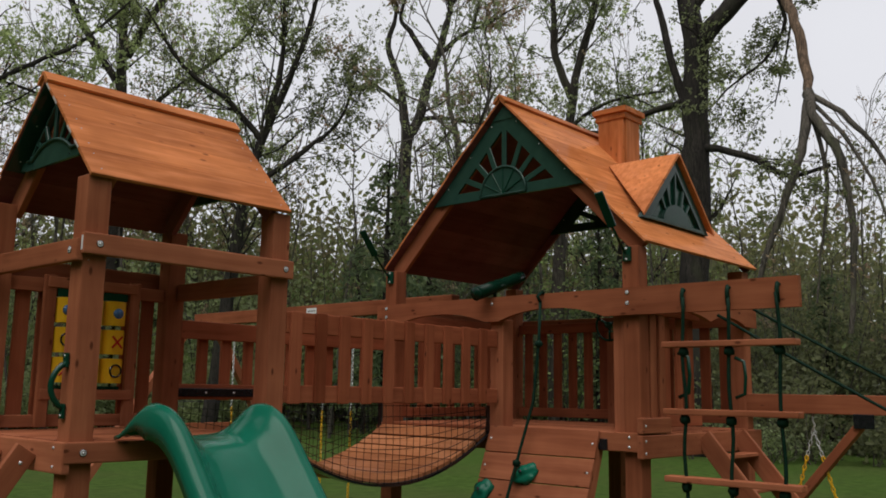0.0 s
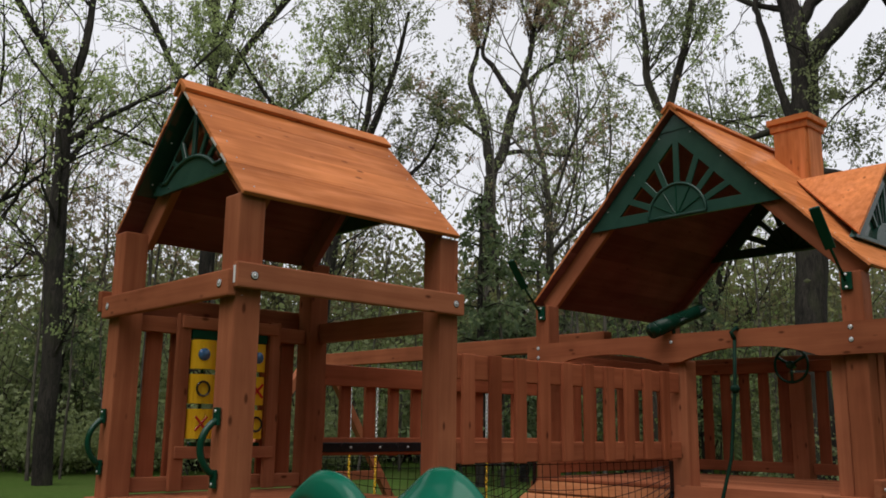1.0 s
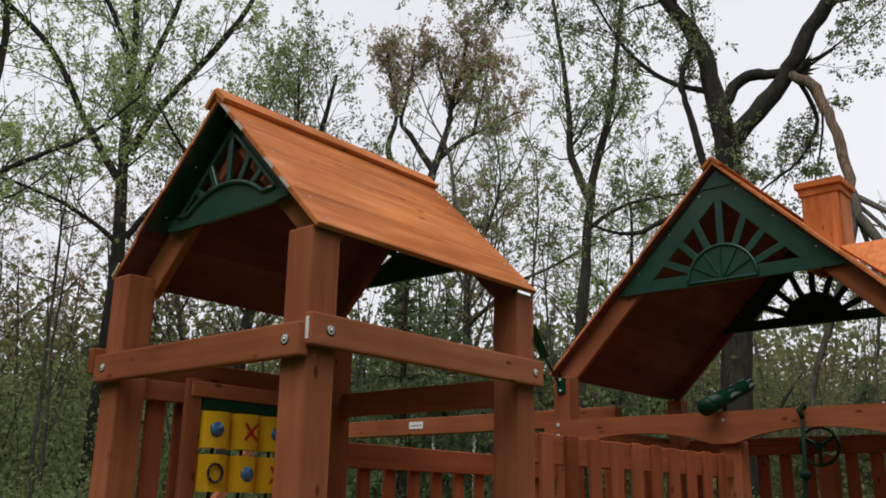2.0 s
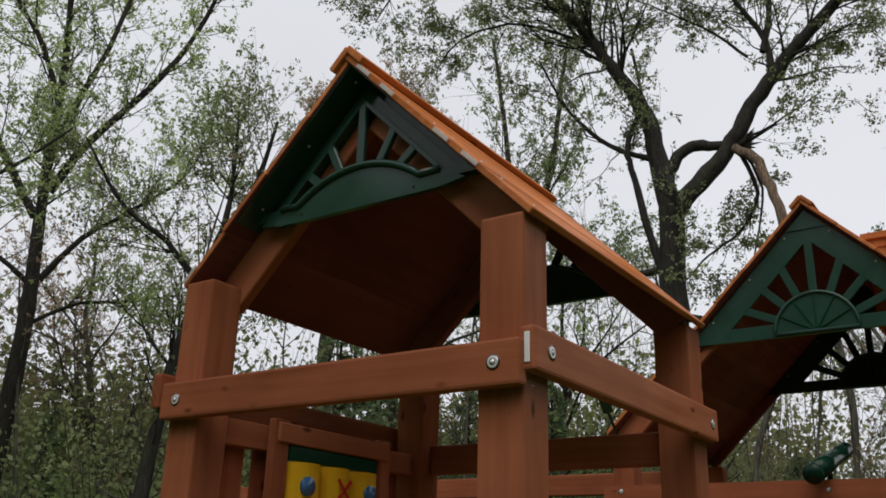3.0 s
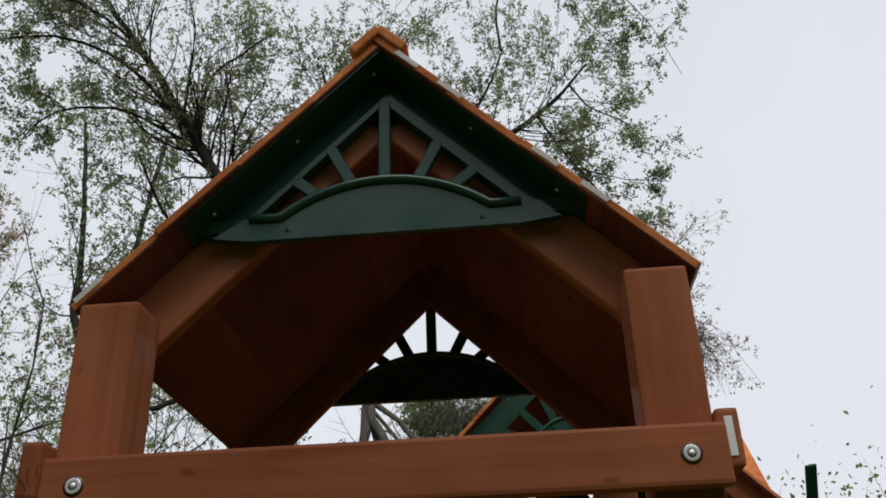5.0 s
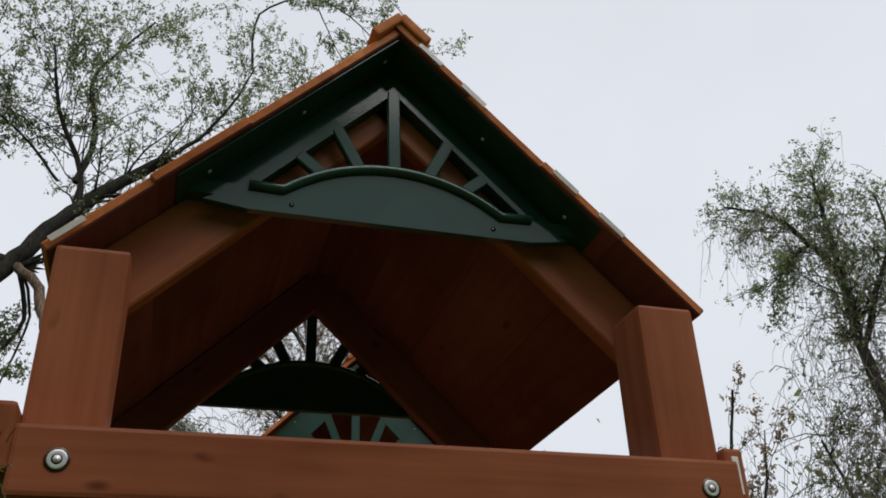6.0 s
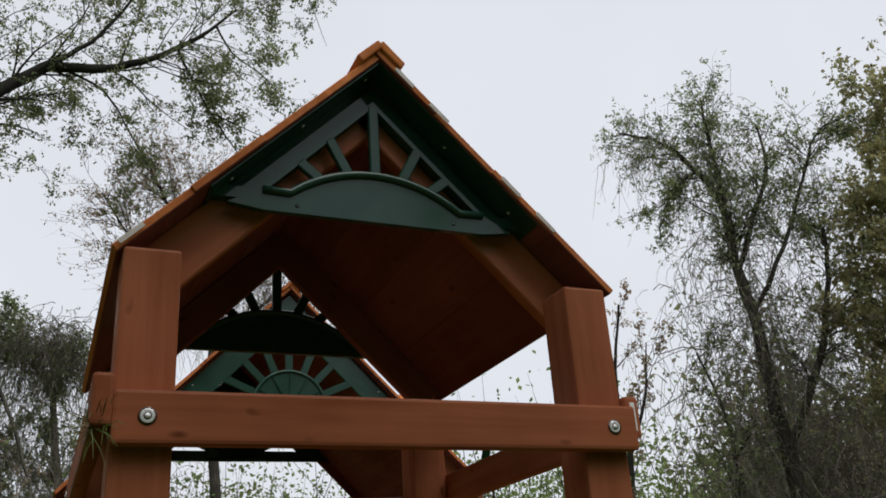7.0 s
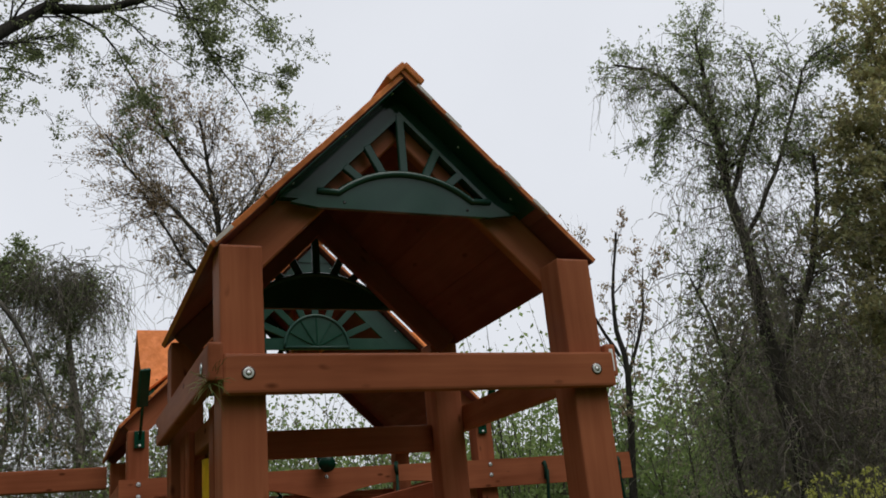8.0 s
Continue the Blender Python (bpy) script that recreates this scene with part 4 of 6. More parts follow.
def belt_swing(y):
    sw = thing("belt_swing", (4.15, y, 0.55), "belt swing on chains with yellow plastic sleeves", "swing", "swings on the beam")
    for s in (-1, 1):
        tube("hanger", [(4.15, y + s * 0.225, 2.39), (4.15, y + s * 0.225, 2.33)], 0.012, METAL, sw)
        chain("chain", (4.15, y + s * 0.225, 2.34), (4.15, y + s * 0.22, 1.45), METAL, sw)
        chain("chain_sleeve", (4.15, y + s * 0.22, 1.45), (4.15, y + s * 0.21, 0.62), YELLOW, sw, 0.034, 0.005, "yellow coated chain")
    bm = bmesh.new()
    pts = [(y - 0.21 + 0.42 * k / 12, 0.62 - 0.13 * math.sin(math.pi * k / 12)) for k in range(13)]
    prism_into(bm, pts + [(p[0], p[1] - 0.012) for p in pts[::-1]], "x", 4.08, 4.22)
    part("seat", bm, GREEN_DARK, sw, "dark green belt seat")


belt_swing(2.78)
belt_swing(4.35)
trap = thing("trapeze", (4.85, -1.68, 0.8), "trapeze with yellow coated chains on a zinc hook", "trapeze")
tube("hook", [(4.85, -1.68, 1.545), (4.85, -1.675, 1.5), (4.85, -1.69, 1.46), (4.85, -1.67, 1.42)], 0.008, METAL, trap)
for s in (-1, 1):
    chain("chain", (4.85, -1.68, 1.43), (4.85, -1.68 + s * 0.055, 1.24), METAL, trap)
    chain("chain_sleeve", (4.85, -1.68 + s * 0.055, 1.24), (4.85, -1.68 + s * 0.2, 0.72), YELLOW, trap, 0.034, 0.006, "yellow coated chain")
tube("bar", [(4.85, -1.93, 0.71), (4.85, -1.43, 0.71)], 0.016, GREEN_DARK, trap, 10)
for p0, p1 in (((4.24, -1.25, 2.244), (4.78, -4.5, 0.45)), ((4.88, -1.25, 2.335), (4.78, -4.5, 0.7))):
    stay = thing("stay_rope", p0, "dark green rope running down from the tower", "rope", "stay ropes")
    tube("rope", [Vector(p0).lerp(Vector(p1), k / 10) - Vector((0, 0, 0.08 * math.sin(math.pi * k / 10))) for k in range(11)], 0.011, ROPE, stay, 7)

# ---- telescope, flags, wheel ----
scope = thing("toy_telescope", (3.18, -0.02, 2.35), "dark green toy telescope on the header beam", "telescope")
a, b = Vector((3.03, 0.01, 2.37)), Vector((3.46, -0.06, 2.53))
tube("barrel", [a, a.lerp(b, 0.45), a.lerp(b, 0.46), a.lerp(b, 0.8), a.lerp(b, 0.81), b], [0.05, 0.047, 0.044, 0.042, 0.043, 0.041], SCOPE, scope, 16)
tube("lens_cup", [a - (b - a) * 0.06, a], [0.05, 0.049], SCOPE, scope, 16)
tube("bracket", [(3.175, -0.03, 2.35), (3.175, -0.03, 2.43)], 0.012, SCOPE, scope)


def flag(base, mid, top):
    f = thing("plastic_flag", base, "dark green plastic flag on a leaning pole", "flag", "flags on the posts")
    base, mid, top = Vector(base), Vector(mid), Vector(top)
    board("bracket", base - Vector((0, 0, 0.05)), base + Vector((0, 0, 0.05)), 0.06, 0.02, f, (1, 0, 0), GREEN_DARK, bevel=0.005)
    for s in (-1, 1):
        screw(base + Vector((-0.011, 0, 0.035 * s)), (-1, 0, 0), f, 0.008)
    tube("pole", [base - Vector((0.02, 0, 0)), mid, top], 0.009, GREEN_DARK, f)
    board("flag_sheet", mid, top, 0.058, 0.018, f, (1, 0.2, 0), GREEN_DARK, bevel=0.004)


flag((3.19, -1.125, 2.575), (3.014, -1.125, 2.73), (2.865, -1.115, 2.935))
flag((3.19, 1.075, 2.575), (3.01, 1.075, 2.735), (2.86, 1.075, 2.92))
wheel = thing("steering_wheel", (4.8, 0.0, 2.2), "dark green toy steering wheel on the railing", "steering wheel")
wc = Vector((4.8, 0.0, 2.25))
bm = bmesh.new()
tube_into(bm, [wc + Vector((0, 0.13 * math.cos(t), 0.13 * math.sin(t))) for t in np.linspace(0, 2 * math.pi, 25)], 0.011, 8, False)
part("rim", bm, GREEN_DARK, wheel, smooth=True)
for t in (0.5, 2.6, 4.7):
    tube("spoke", [wc, wc + Vector((0, 0.13 * math.cos(t), 0.13 * math.sin(t)))], 0.012, GREEN_DARK, wheel)
tube("hub", [wc + Vector((-0.03, 0, 0)), wc + Vector((0.03, 0, 0))], 0.03, GREEN_DARK, wheel, 12)

# a wisp of dry grass tucked under the rail
wisp = bmesh.new()
rr = random.Random(5)
for k in range(30):
    p = Vector((0.02 + rr.uniform(-0.02, 0.02), 1.16 + rr.uniform(-0.015, 0.02), 2.285 + rr.uniform(-0.012, 0.012)))
    d = Vector((rr.uniform(-1, -0.1), rr.uniform(-0.6, 1), rr.uniform(-0.75, 0.35))).normalized()
    tube_into(wisp, [p, p + d * 0.05, p + d * rr.uniform(0.055, 0.085) - Vector((0, 0, 0.012))], [0.0012, 0.001, 0.0004], 3, False)
nest = part("grass_wisp", wisp, STRAW, None)
tagged(nest, "wisp of dry grass tucked under the tower rail", "grass")

# ---- trees ----


class Grove:
    """Collects branch tubes and leaves as arrays, and makes meshes of them."""

    def __init__(self, seed):
        self.r = np.random.RandomState(seed)
        self.v, self.f, self.count = [], [], 0
        self.leaf = []

    def tube(self, pts, rad, sides):
        pts = np.asarray(pts, float)
        n = len(pts)
        t = np.gradient(pts, axis=0)
        t /= np.linalg.norm(t, axis=1)[:, None] + 1e-9
        ref = np.array((1.0, 0.13, 0.2)) if abs(t[0, 0]) < 0.8 else np.array((0.1, 1.0, 0.2))
        a = np.cross(t, ref)
        a /= np.linalg.norm(a, axis=1)[:, None] + 1e-9
        b = np.cross(t, a)
        ang = np.arange(sides) * (2 * np.pi / sides)
        ring = pts[:, None, :] + np.asarray(rad)[:, None, None] * (a[:, None, :] * np.cos(ang)[None, :, None] + b[:, None, :] * np.sin(ang)[None, :, None])
        self.v.append(ring.reshape(-1, 3))
        i = np.arange(n - 1)[:, None] * sides
        k = np.arange(sides)[None, :]
        k2 = (k + 1) % sides
        q = np.stack((i + k, i + k2, i + sides + k2, i + sides + k), axis=-1).reshape(-1, 4) + self.count
        self.f.append(q)
        self.count += n * sides

    def branch(self, p, d, length, r0, level, top, droop, spread, leafy, wob=0.16):
        """A limb that bends and throws side limbs; the last level carries leaves."""
        rnd = self.r
        n = 7 if level == 0 else (6 if level == 1 else 4)
        pts, rad = [np.array(p, float)], [r0]
        d = np.array(d, float) / np.linalg.norm(d)
        end = 0.42 if level == 0 else 0.3
        for k in range(n):
            d = d + rnd.normal(0, wob, 3) * (0.6 if level == 0 else 1.0)
            d[2] += (0.1 - droop * (level >= 2)) if level else 0.03
            d /= np.linalg.norm(d)
            pts.append(pts[-1] + d * length / n)
            rad.append(r0 * (1 - (1 - end) * (k + 1) / n))
        self.tube(pts, rad, (9, 6, 3, 3, 3)[min(level, 4)])
        if level >= top:
            self.leaves(pts, leafy)
            return
        kids = (11, 8, 6, 4)[min(level, 3)]
        for c in range(kids):
            f = 0.3 + 0.7 * (c + rnd.rand()) / kids if level else 0.38 + 0.6 * (c + rnd.rand()) / kids
            x = f * n
            i = min(int(x), n - 1)
            q = pts[i] + (pts[i + 1] - pts[i]) * (x - i)
            axis = pts[i + 1] - pts[i]
            axis /= np.linalg.norm(axis)
            side = np.cross(axis, rnd.normal(0, 1, 3))
            side /= np.linalg.norm(side) + 1e-9
            ang = np.radians(rnd.uniform(*spread))
            nd = axis * np.cos(ang) + side * np.sin(ang)
            rr = rad[i] * rnd.uniform(0.42, 0.62)
            self.branch(q, nd, length * rnd.uniform(0.36, 0.56), max(rr, 0.008), level + 1, top, droop, spread, leafy, wob)
        # the tip goes on
        self.branch(pts[-1], pts[-1] - pts[-2], length * 0.5, rad[-1], level + 1, top, droop, spread, leafy, wob)

    def leaves(self, pts, leafy):
        rnd = self.r
        count, size, sprawl = leafy
        n = rnd.poisson(count / 5.0)
        if not n:
            return
        pts = np.asarray(pts)
        i = rnd.randint(1, len(pts), n)
        node = pts[i] + rnd.normal(0, sprawl * 0.5, (n, 3))
        c = np.repeat(node, rnd.randint(2, 9, n), axis=0)
        n = len(c)
        c = c + rnd.normal(0, size * 0.62, (n, 3))
        self.leaf.append(np.concatenate((c, size * rnd.uniform(0.6, 1.3, (n, 1))), axis=1))

    def limb(self, pts, r0, r1, sides=8, sub=None, top=2, droop=0.0, spread=(25, 60), leafy=(10, 0.06, 0.15), reach=(1.4, 3.6), start=0.25):
        """A limb along given points, with side limbs on it."""
        pts = np.asarray(pts, float)
        m = 1 + (len(pts) - 1) * 4
        x = np.linspace(0, len(pts) - 1, m)
        i = np.minimum(x.astype(int), len(pts) - 2)
        u = (x - i)[:, None]
        prev, nxt = pts[np.maximum(i - 1, 0)], pts[np.minimum(i + 2, len(pts) - 1)]
        p0, p1 = pts[i], pts[i + 1]
        q = 0.5 * (2 * p0 + (p1 - prev) * u + (2 * prev - 5 * p0 + 4 * p1 - nxt) * u * u + (3 * p0 - prev - 3 * p1 + nxt) * u ** 3)
        q[1:-1] += self.r.normal(0, min(0.12 * r1 + 0.01, 0.03), (m - 2, 3))
        rad = np.linspace(r0, r1, m) * (1 + self.r.normal(0, 0.05, m))
        self.tube(q, rad, sides)
        for c in range(sub or 0):
            k = self.r.randint(int(m * start), m - 1)
            axis = q[k + 1] - q[k]
            axis /= np.linalg.norm(axis)
            s = np.cross(axis, self.r.normal(0, 1, 3))
            s /= np.linalg.norm(s)
            ang = np.radians(self.r.uniform(*spread))
            ln = self.r.uniform(*reach)
            self.branch(q[k], axis * np.cos(ang) + s * np.sin(ang), ln, max(rad[k] * 0.28, 0.011), 2, 2 + top - 1, droop, spread, leafy)
        return q

    def wood(self, name, mat):
        v = np.concatenate(self.v)
        f = np.concatenate(self.f)
        mesh = bpy.data.meshes.new(name)
        mesh.from_pydata(v.tolist(), [], f.tolist())
        mesh.polygons.foreach_set("use_smooth", np.ones(len(f), bool))
        mesh.materials.append(mat)
        return mesh

    def crown(self, name, mat, long=1.7):
        c = np.concatenate(self.leaf) if self.leaf else np.zeros((1, 4))
        return leaf_mesh(name, c, mat, self.r, long, 0.8)


def leaf_mesh(name, c, mat, rnd, long=1.7, hang_down=0.0):
    """Small pointed leaves, each a folded blade of two triangles."""
    n = len(c)
    a = rnd.normal(0, 1, (n, 3))
    a[:, 2] -= hang_down
    a /= np.linalg.norm(a, axis=1)[:, None]
    b = np.cross(a, rnd.normal(0, 1, (n, 3)))
    b /= np.linalg.norm(b, axis=1)[:, None]
    up = np.cross(a, b)
    s = c[:, 3:4]
    p = c[:, :3]
    v = np.stack((p, p + a * s * 0.5 * long + b * s * 0.5 + up * s * 0.12, p + a * s * long, p + a * s * 0.5 * long - b * s * 0.5 + up * s * 0.12), axis=1).reshape(-1, 3)
    k = np.arange(n)[:, None] * 4
    f = np.concatenate((k + np.array([[0, 1, 2]]), k + np.array([[0, 2, 3]])), axis=1).reshape(-1, 3)
    mesh = bpy.data.meshes.new(name)
    mesh.from_pydata(v.tolist(), [], f.tolist())
    mesh.materials.append(mat)
    return mesh


def tree(at, trunk_mesh, crown_mesh, label, turn=0.0, scale=1.0, group="trees at the wood's edge"):
    t = new("tree")
    t.location, t.rotation_euler, t.scale = at, (0, 0, radians(turn)), (scale, scale, scale)
    tagged(t, label, "tree", group)
    for nm, me in (("trunk", trunk_mesh), ("crown", crown_mesh)):
        if me is not None:
            o = new(nm, me)
            o.parent = t
    return t


def at_bearing(az, dist, eye=(-1.9, -2.0)):
    return (eye[0] + dist * math.cos(radians(az)), eye[1] + dist * math.sin(radians(az)), -0.05)



SPRING = "tall dark-limbed tree with sparse young spring leaves"
# kinds that are grown once and used again with other turns
KINDS = []
for seed, h, r0, leafy, mat, bk in (
    (11, 10.5, 0.24, (15, 0.07, 0.16), LEAF, BARK),
    (23, 9.5, 0.2, (11, 0.07, 0.16), LEAF_BRIGHT, BARK),
    (37, 9.0, 0.2, (12, 0.065, 0.12), LEAF_BROWN, BARK_GREY),
    (41, 11.0, 0.24, (13, 0.07, 0.16), LEAF, BARK_GREY),
):
    g = Grove(seed)
    g.branch((0, 0, 0), (0.03, 0.02, 1), h, r0, 0, 3, 0.03, (25, 58), leafy)
    KINDS.append((g.wood("trunk", bk), g.crown("crown", mat)))
for az, dist, kind, turn, sc in TREES:
    tree(at_bearing(az, dist), *KINDS[kind], SPRING, turn, sc)


def grown(seed, limbs, label, bark_mat, leaf_mat, base, leafy, droop=0.02, spread=(22, 60), more=None):
    """A tree from its main limbs: rows of points, first and last radius, side limbs and their reach."""
    g = Grove(seed)
    for pts, r0, r1, sub, reach, *rest in limbs:
        g.limb([np.array(p) - np.array(base) for p in pts], r0, r1, 9 if r0 > 0.1 else 6, sub, 2, droop, spread, leafy, reach, *rest)
    if more:
        more(g)
    return tree(base, g.wood("trunk", bark_mat), g.crown("crown", leaf_mat), label)


FINE = (32, 0.06, 0.19)
# the great forked tree behind the large tower
D0 = (21.5, 7.4, -0.05)


def splinters(g):
    c = np.array((22.4, 5.4, 13.8)) - np.array(D0)
    for k in range(10):
        d = np.array((g.r.normal(0, 0.25), -0.9 + g.r.normal(0, 0.22), 0.28 + g.r.normal(0, 0.26)))
        g.tube([c, c + d * 0.35, c + d * g.r.uniform(0.55, 1.15)], [0.09, 0.055, 0.006], 5)


big = grown(71, [
    ([(21.5, 7.4, -0.1), (21.4, 7.5, 3.1), (21.6, 7.4, 7.0), (21.6, 7.3, 9.6), (21.7, 7.3, 12.0)], 0.46, 0.36, 4, (1.5, 3)),
    ([(21.7, 7.3, 11.9), (21.8, 7.7, 14.2), (21.7, 8.0, 15.5), (21.4, 8.8, 17.0), (21.0, 9.9, 19.0), (20.3, 11.4, 21.5), (19.6, 12.6, 23.2)], 0.32, 0.07, 64, (1.8, 4.4), 0.45),
    ([(21.7, 7.3, 11.8), (22.1, 6.5, 12.8), (22.4, 5.6, 14.0), (22.6, 4.7, 15.5), (23.0, 3.6, 16.9), (23.3, 2.2, 18.4)], 0.3, 0.17, 14, (1.2, 2.8), 0.6),
    ([(23.2, 2.5, 18.1), (23.4, 1.2, 19.5), (23.4, 0.3, 21.0), (23.3, -0.4, 22.8)], 0.09, 0.02, 24, (1.2, 3.0)),
    ([(23.3, 2.2, 18.3), (22.9, 0.7, 18.3), (22.5, -0.6, 18.7), (22.3, -1.9, 19.6), (22.0, -3.0, 20.7)], 0.17, 0.03, 24, (1.2, 3.2)),
    ([(23.3, 2.2, 18.4), (23.3, 0.7, 17.7), (23.3, -0.2, 16.3), (23.3, -0.9, 14.9)], 0.05, 0.01, 12, (0.6, 1.5)),
    ([(22.4, -1.3, 19.1), (22.5, -1.6, 18.5), (22.8, -2.5, 17.1), (22.8, -3.4, 15.8), (22.7, -3.9, 14.5)], 0.055, 0.01, 17, (0.6, 1.5), 0.1),
    ([(22.8, -2.5, 17.2), (22.8, -3.9, 16.7), (22.6, -5.2, 16.4)], 0.025, 0.006, 8, (0.4, 0.9), 0.1),
    ([(23.3, -0.3, 22.7), (23.6, -0.4, 25.5), (23.5, -2.3, 26.7), (23.2, -4.1, 25.4), (22.9, -5.4, 23.1), (22.7, -6.2, 20.5)], 0.05, 0.008, 17, (0.6, 1.5)),
    ([(23.5, -1.6, 26.5), (23.3, -3.6, 27.8), (22.9, -5.4, 26.4), (22.6, -6.6, 23.7)], 0.04, 0.008, 14, (0.6, 1.5)),
    ([(23.4, -2.5, 26.1), (23.3, -3.4, 23.8), (23.1, -4.4, 21.9)], 0.03, 0.006, 10, (0.5, 1.2)),
    ([(22.1, -2.4, 20.0), (22.3, -3.0, 19.2), (22.3, -3.9, 18.6), (22.1, -4.6, 17.6)], 0.04, 0.008, 8, (0.6, 1.4)),
    ([(23.1, 3.7, 16.9), (23.2, 2.9, 17.0), (23.3, 2.0, 17.3), (23.3, 1.2, 16.3)], 0.025, 0.006, 6, (0.5, 1.1)),
    ([(22.8, 5.0, 16.9), (22.5, 6.2, 18.2), (22.2, 7.4, 19.1), (21.7, 8.7, 20.0)], 0.05, 0.015, 15, (0.9, 2.0)),
    ([(21.1, 9.6, 18.6), (21.4, 9.3, 20.9), (21.7, 8.4, 22.1), (22.0, 7.3, 23.3)], 0.08, 0.02, 18, (1.0, 2.4)),
    ([(22.7, 4.4, 15.8), (22.7, 4.4, 17.2), (22.4, 5.3, 19.2), (22.2, 5.8, 21.5)], 0.12, 0.03, 34, (1.6, 3.8)),
    ([(22.6, 4.5, 16.8), (22.8, 4.2, 18.6), (22.9, 4.6, 20.6), (22.9, 4.2, 21.8), (22.6, 3.0, 23.4)], 0.1, 0.03, 24, (1.4, 3.4)),
    ([(22.4, 5.6, 13.9), (22.5, 4.4, 14.3), (22.4, 3.0, 14.9)], 0.05, 0.015, 9, (0.8, 1.8)),
    ([(22.6, 5.5, 13.9), (23.2, 5.2, 12.6), (22.8, 5.7, 11.3), (22.2, 6.4, 10.6), (21.8, 7.0, 9.8)], 0.07, 0.02, 11, (0.8, 1.8)),
    ([(22.6, 5.4, 13.9), (23.4, 5.1, 12.8), (23.4, 5.4, 11.2), (23.2, 5.6, 10.0)], 0.05, 0.015, 9, (0.6, 1.4)),
    ([(21.5, 7.5, 9.8), (21.3, 7.9, 11.5), (21.2, 8.1, 12.8), (21.1, 8.3, 13.7), (21.2, 8.2, 14.5), (21.4, 7.9, 15.6), (21.3, 8.1, 17.4)], 0.13, 0.04, 12, (1.0, 2.4), 0.5),
    ([(21.7, 7.5, 12.9), (22.0, 6.9, 13.9), (22.2, 6.2, 13.95), (22.4, 5.5, 13.8)], 0.19, 0.14, 0, (1, 2)),
    ([(21.6, 7.3, 10.2), (21.2, 8.7, 9.9), (20.6, 9.9, 9.4), (20.0, 11.0, 9.8)], 0.12, 0.03, 12, (1.2, 2.8)),
    ([(21.6, 7.2, 8.7), (21.4, 5.8, 8.2), (21.5, 4.7, 7.5), (21.6, 3.6, 7.6)], 0.13, 0.04, 8, (1.2, 2.6)),
    ([(21.7, 7.6, 13.6), (21.9, 9.2, 14.6), (22.0, 10.6, 16.2), (21.6, 11.5, 18.2)], 0.1, 0.03, 16, (1.4, 3.2)),
    ([(20.9, 9.9, 18.8), (20.0, 10.6, 19.5), (19.2, 11.7, 20.3), (18.3, 13.1, 20.4), (17.4, 14.4, 19.5), (17.1, 15.0, 18.4)], 0.08, 0.02, 26, (0.7, 1.8)),
    ([(21.2, 9.3, 17.8), (19.9, 10.8, 18.4), (19.0, 12.0, 18.2), (18.5, 12.9, 17.6), (18.2, 13.3, 16.6)], 0.06, 0.02, 18, (0.7, 1.8)),
    ([(20.7, 10.4, 19.8), (19.7, 11.4, 21.3), (18.6, 12.8, 22.0), (17.6, 14.2, 21.5)], 0.07, 0.02, 16, (0.8, 2.0)),
], "great dark forked tree with a snapped hanging limb and young leaves", BARK, LEAF_TUFT, D0, FINE, 0.03, more=splinters)
# the snapped limb that hangs from it
gs = Grove(72)
gs.limb([np.array(p) - np.array(D0) for p in ((22.3, 5.5, 13.75), (22.1, 4.9, 13.2), (21.9, 4.5, 12.1), (21.8, 4.2, 10.8), (21.6, 4.05, 9.6))], 0.15, 0.125, 9, 0)
snap = new("snapped_limb", gs.wood("snapped_limb", BARK_PALE))
snap.parent = big
tagged(snap, "torn pale limb hanging down")
gs = Grove(73)
for pts, r0, r1, sub in (
    (((21.6, 4.05, 9.7), (21.3, 3.9, 9.0), (21.2, 3.2, 7.6), (21.2, 3.0, 5.6), (21.2, 3.2, 3.2)), 0.16, 0.06, 6),
    (((21.6, 4.05, 9.5), (21.1, 4.1, 8.2), (20.9, 4.4, 7.0), (20.6, 5.0, 5.2), (20.5, 5.3, 3.8)), 0.15, 0.05, 6),
    (((21.6, 4.05, 9.6), (21.4, 3.2, 8.9), (21.4, 2.3, 7.6), (21.3, 1.6, 5.8)), 0.09, 0.03, 5),
    (((21.4, 3.9, 8.8), (21.3, 3.6, 7.2), (21.3, 3.8, 5.6), (21.3, 4.0, 4.0)), 0.07, 0.02, 4),
    (((21.6, 4.0, 9.4), (21.3, 3.0, 8.0), (21.2, 2.2, 6.0), (21.2, 2.3, 4.2)), 0.06, 0.02, 4),
):
    gs.limb([np.array(p) - np.array(D0) for p in pts], r0, r1, 6, sub, 2, 0.35, (20, 60), (4, 0.055, 0.1), (0.9, 2.0))
deadwood = new("hanging_deadwood", gs.wood("hanging_deadwood", BARK_GREY))
deadwood.parent = big
buds = new("hanging_foliage", gs.crown("hanging_foliage", LEAF_BROWN))
buds.parent = big

MID = (22, 0.07, 0.2)
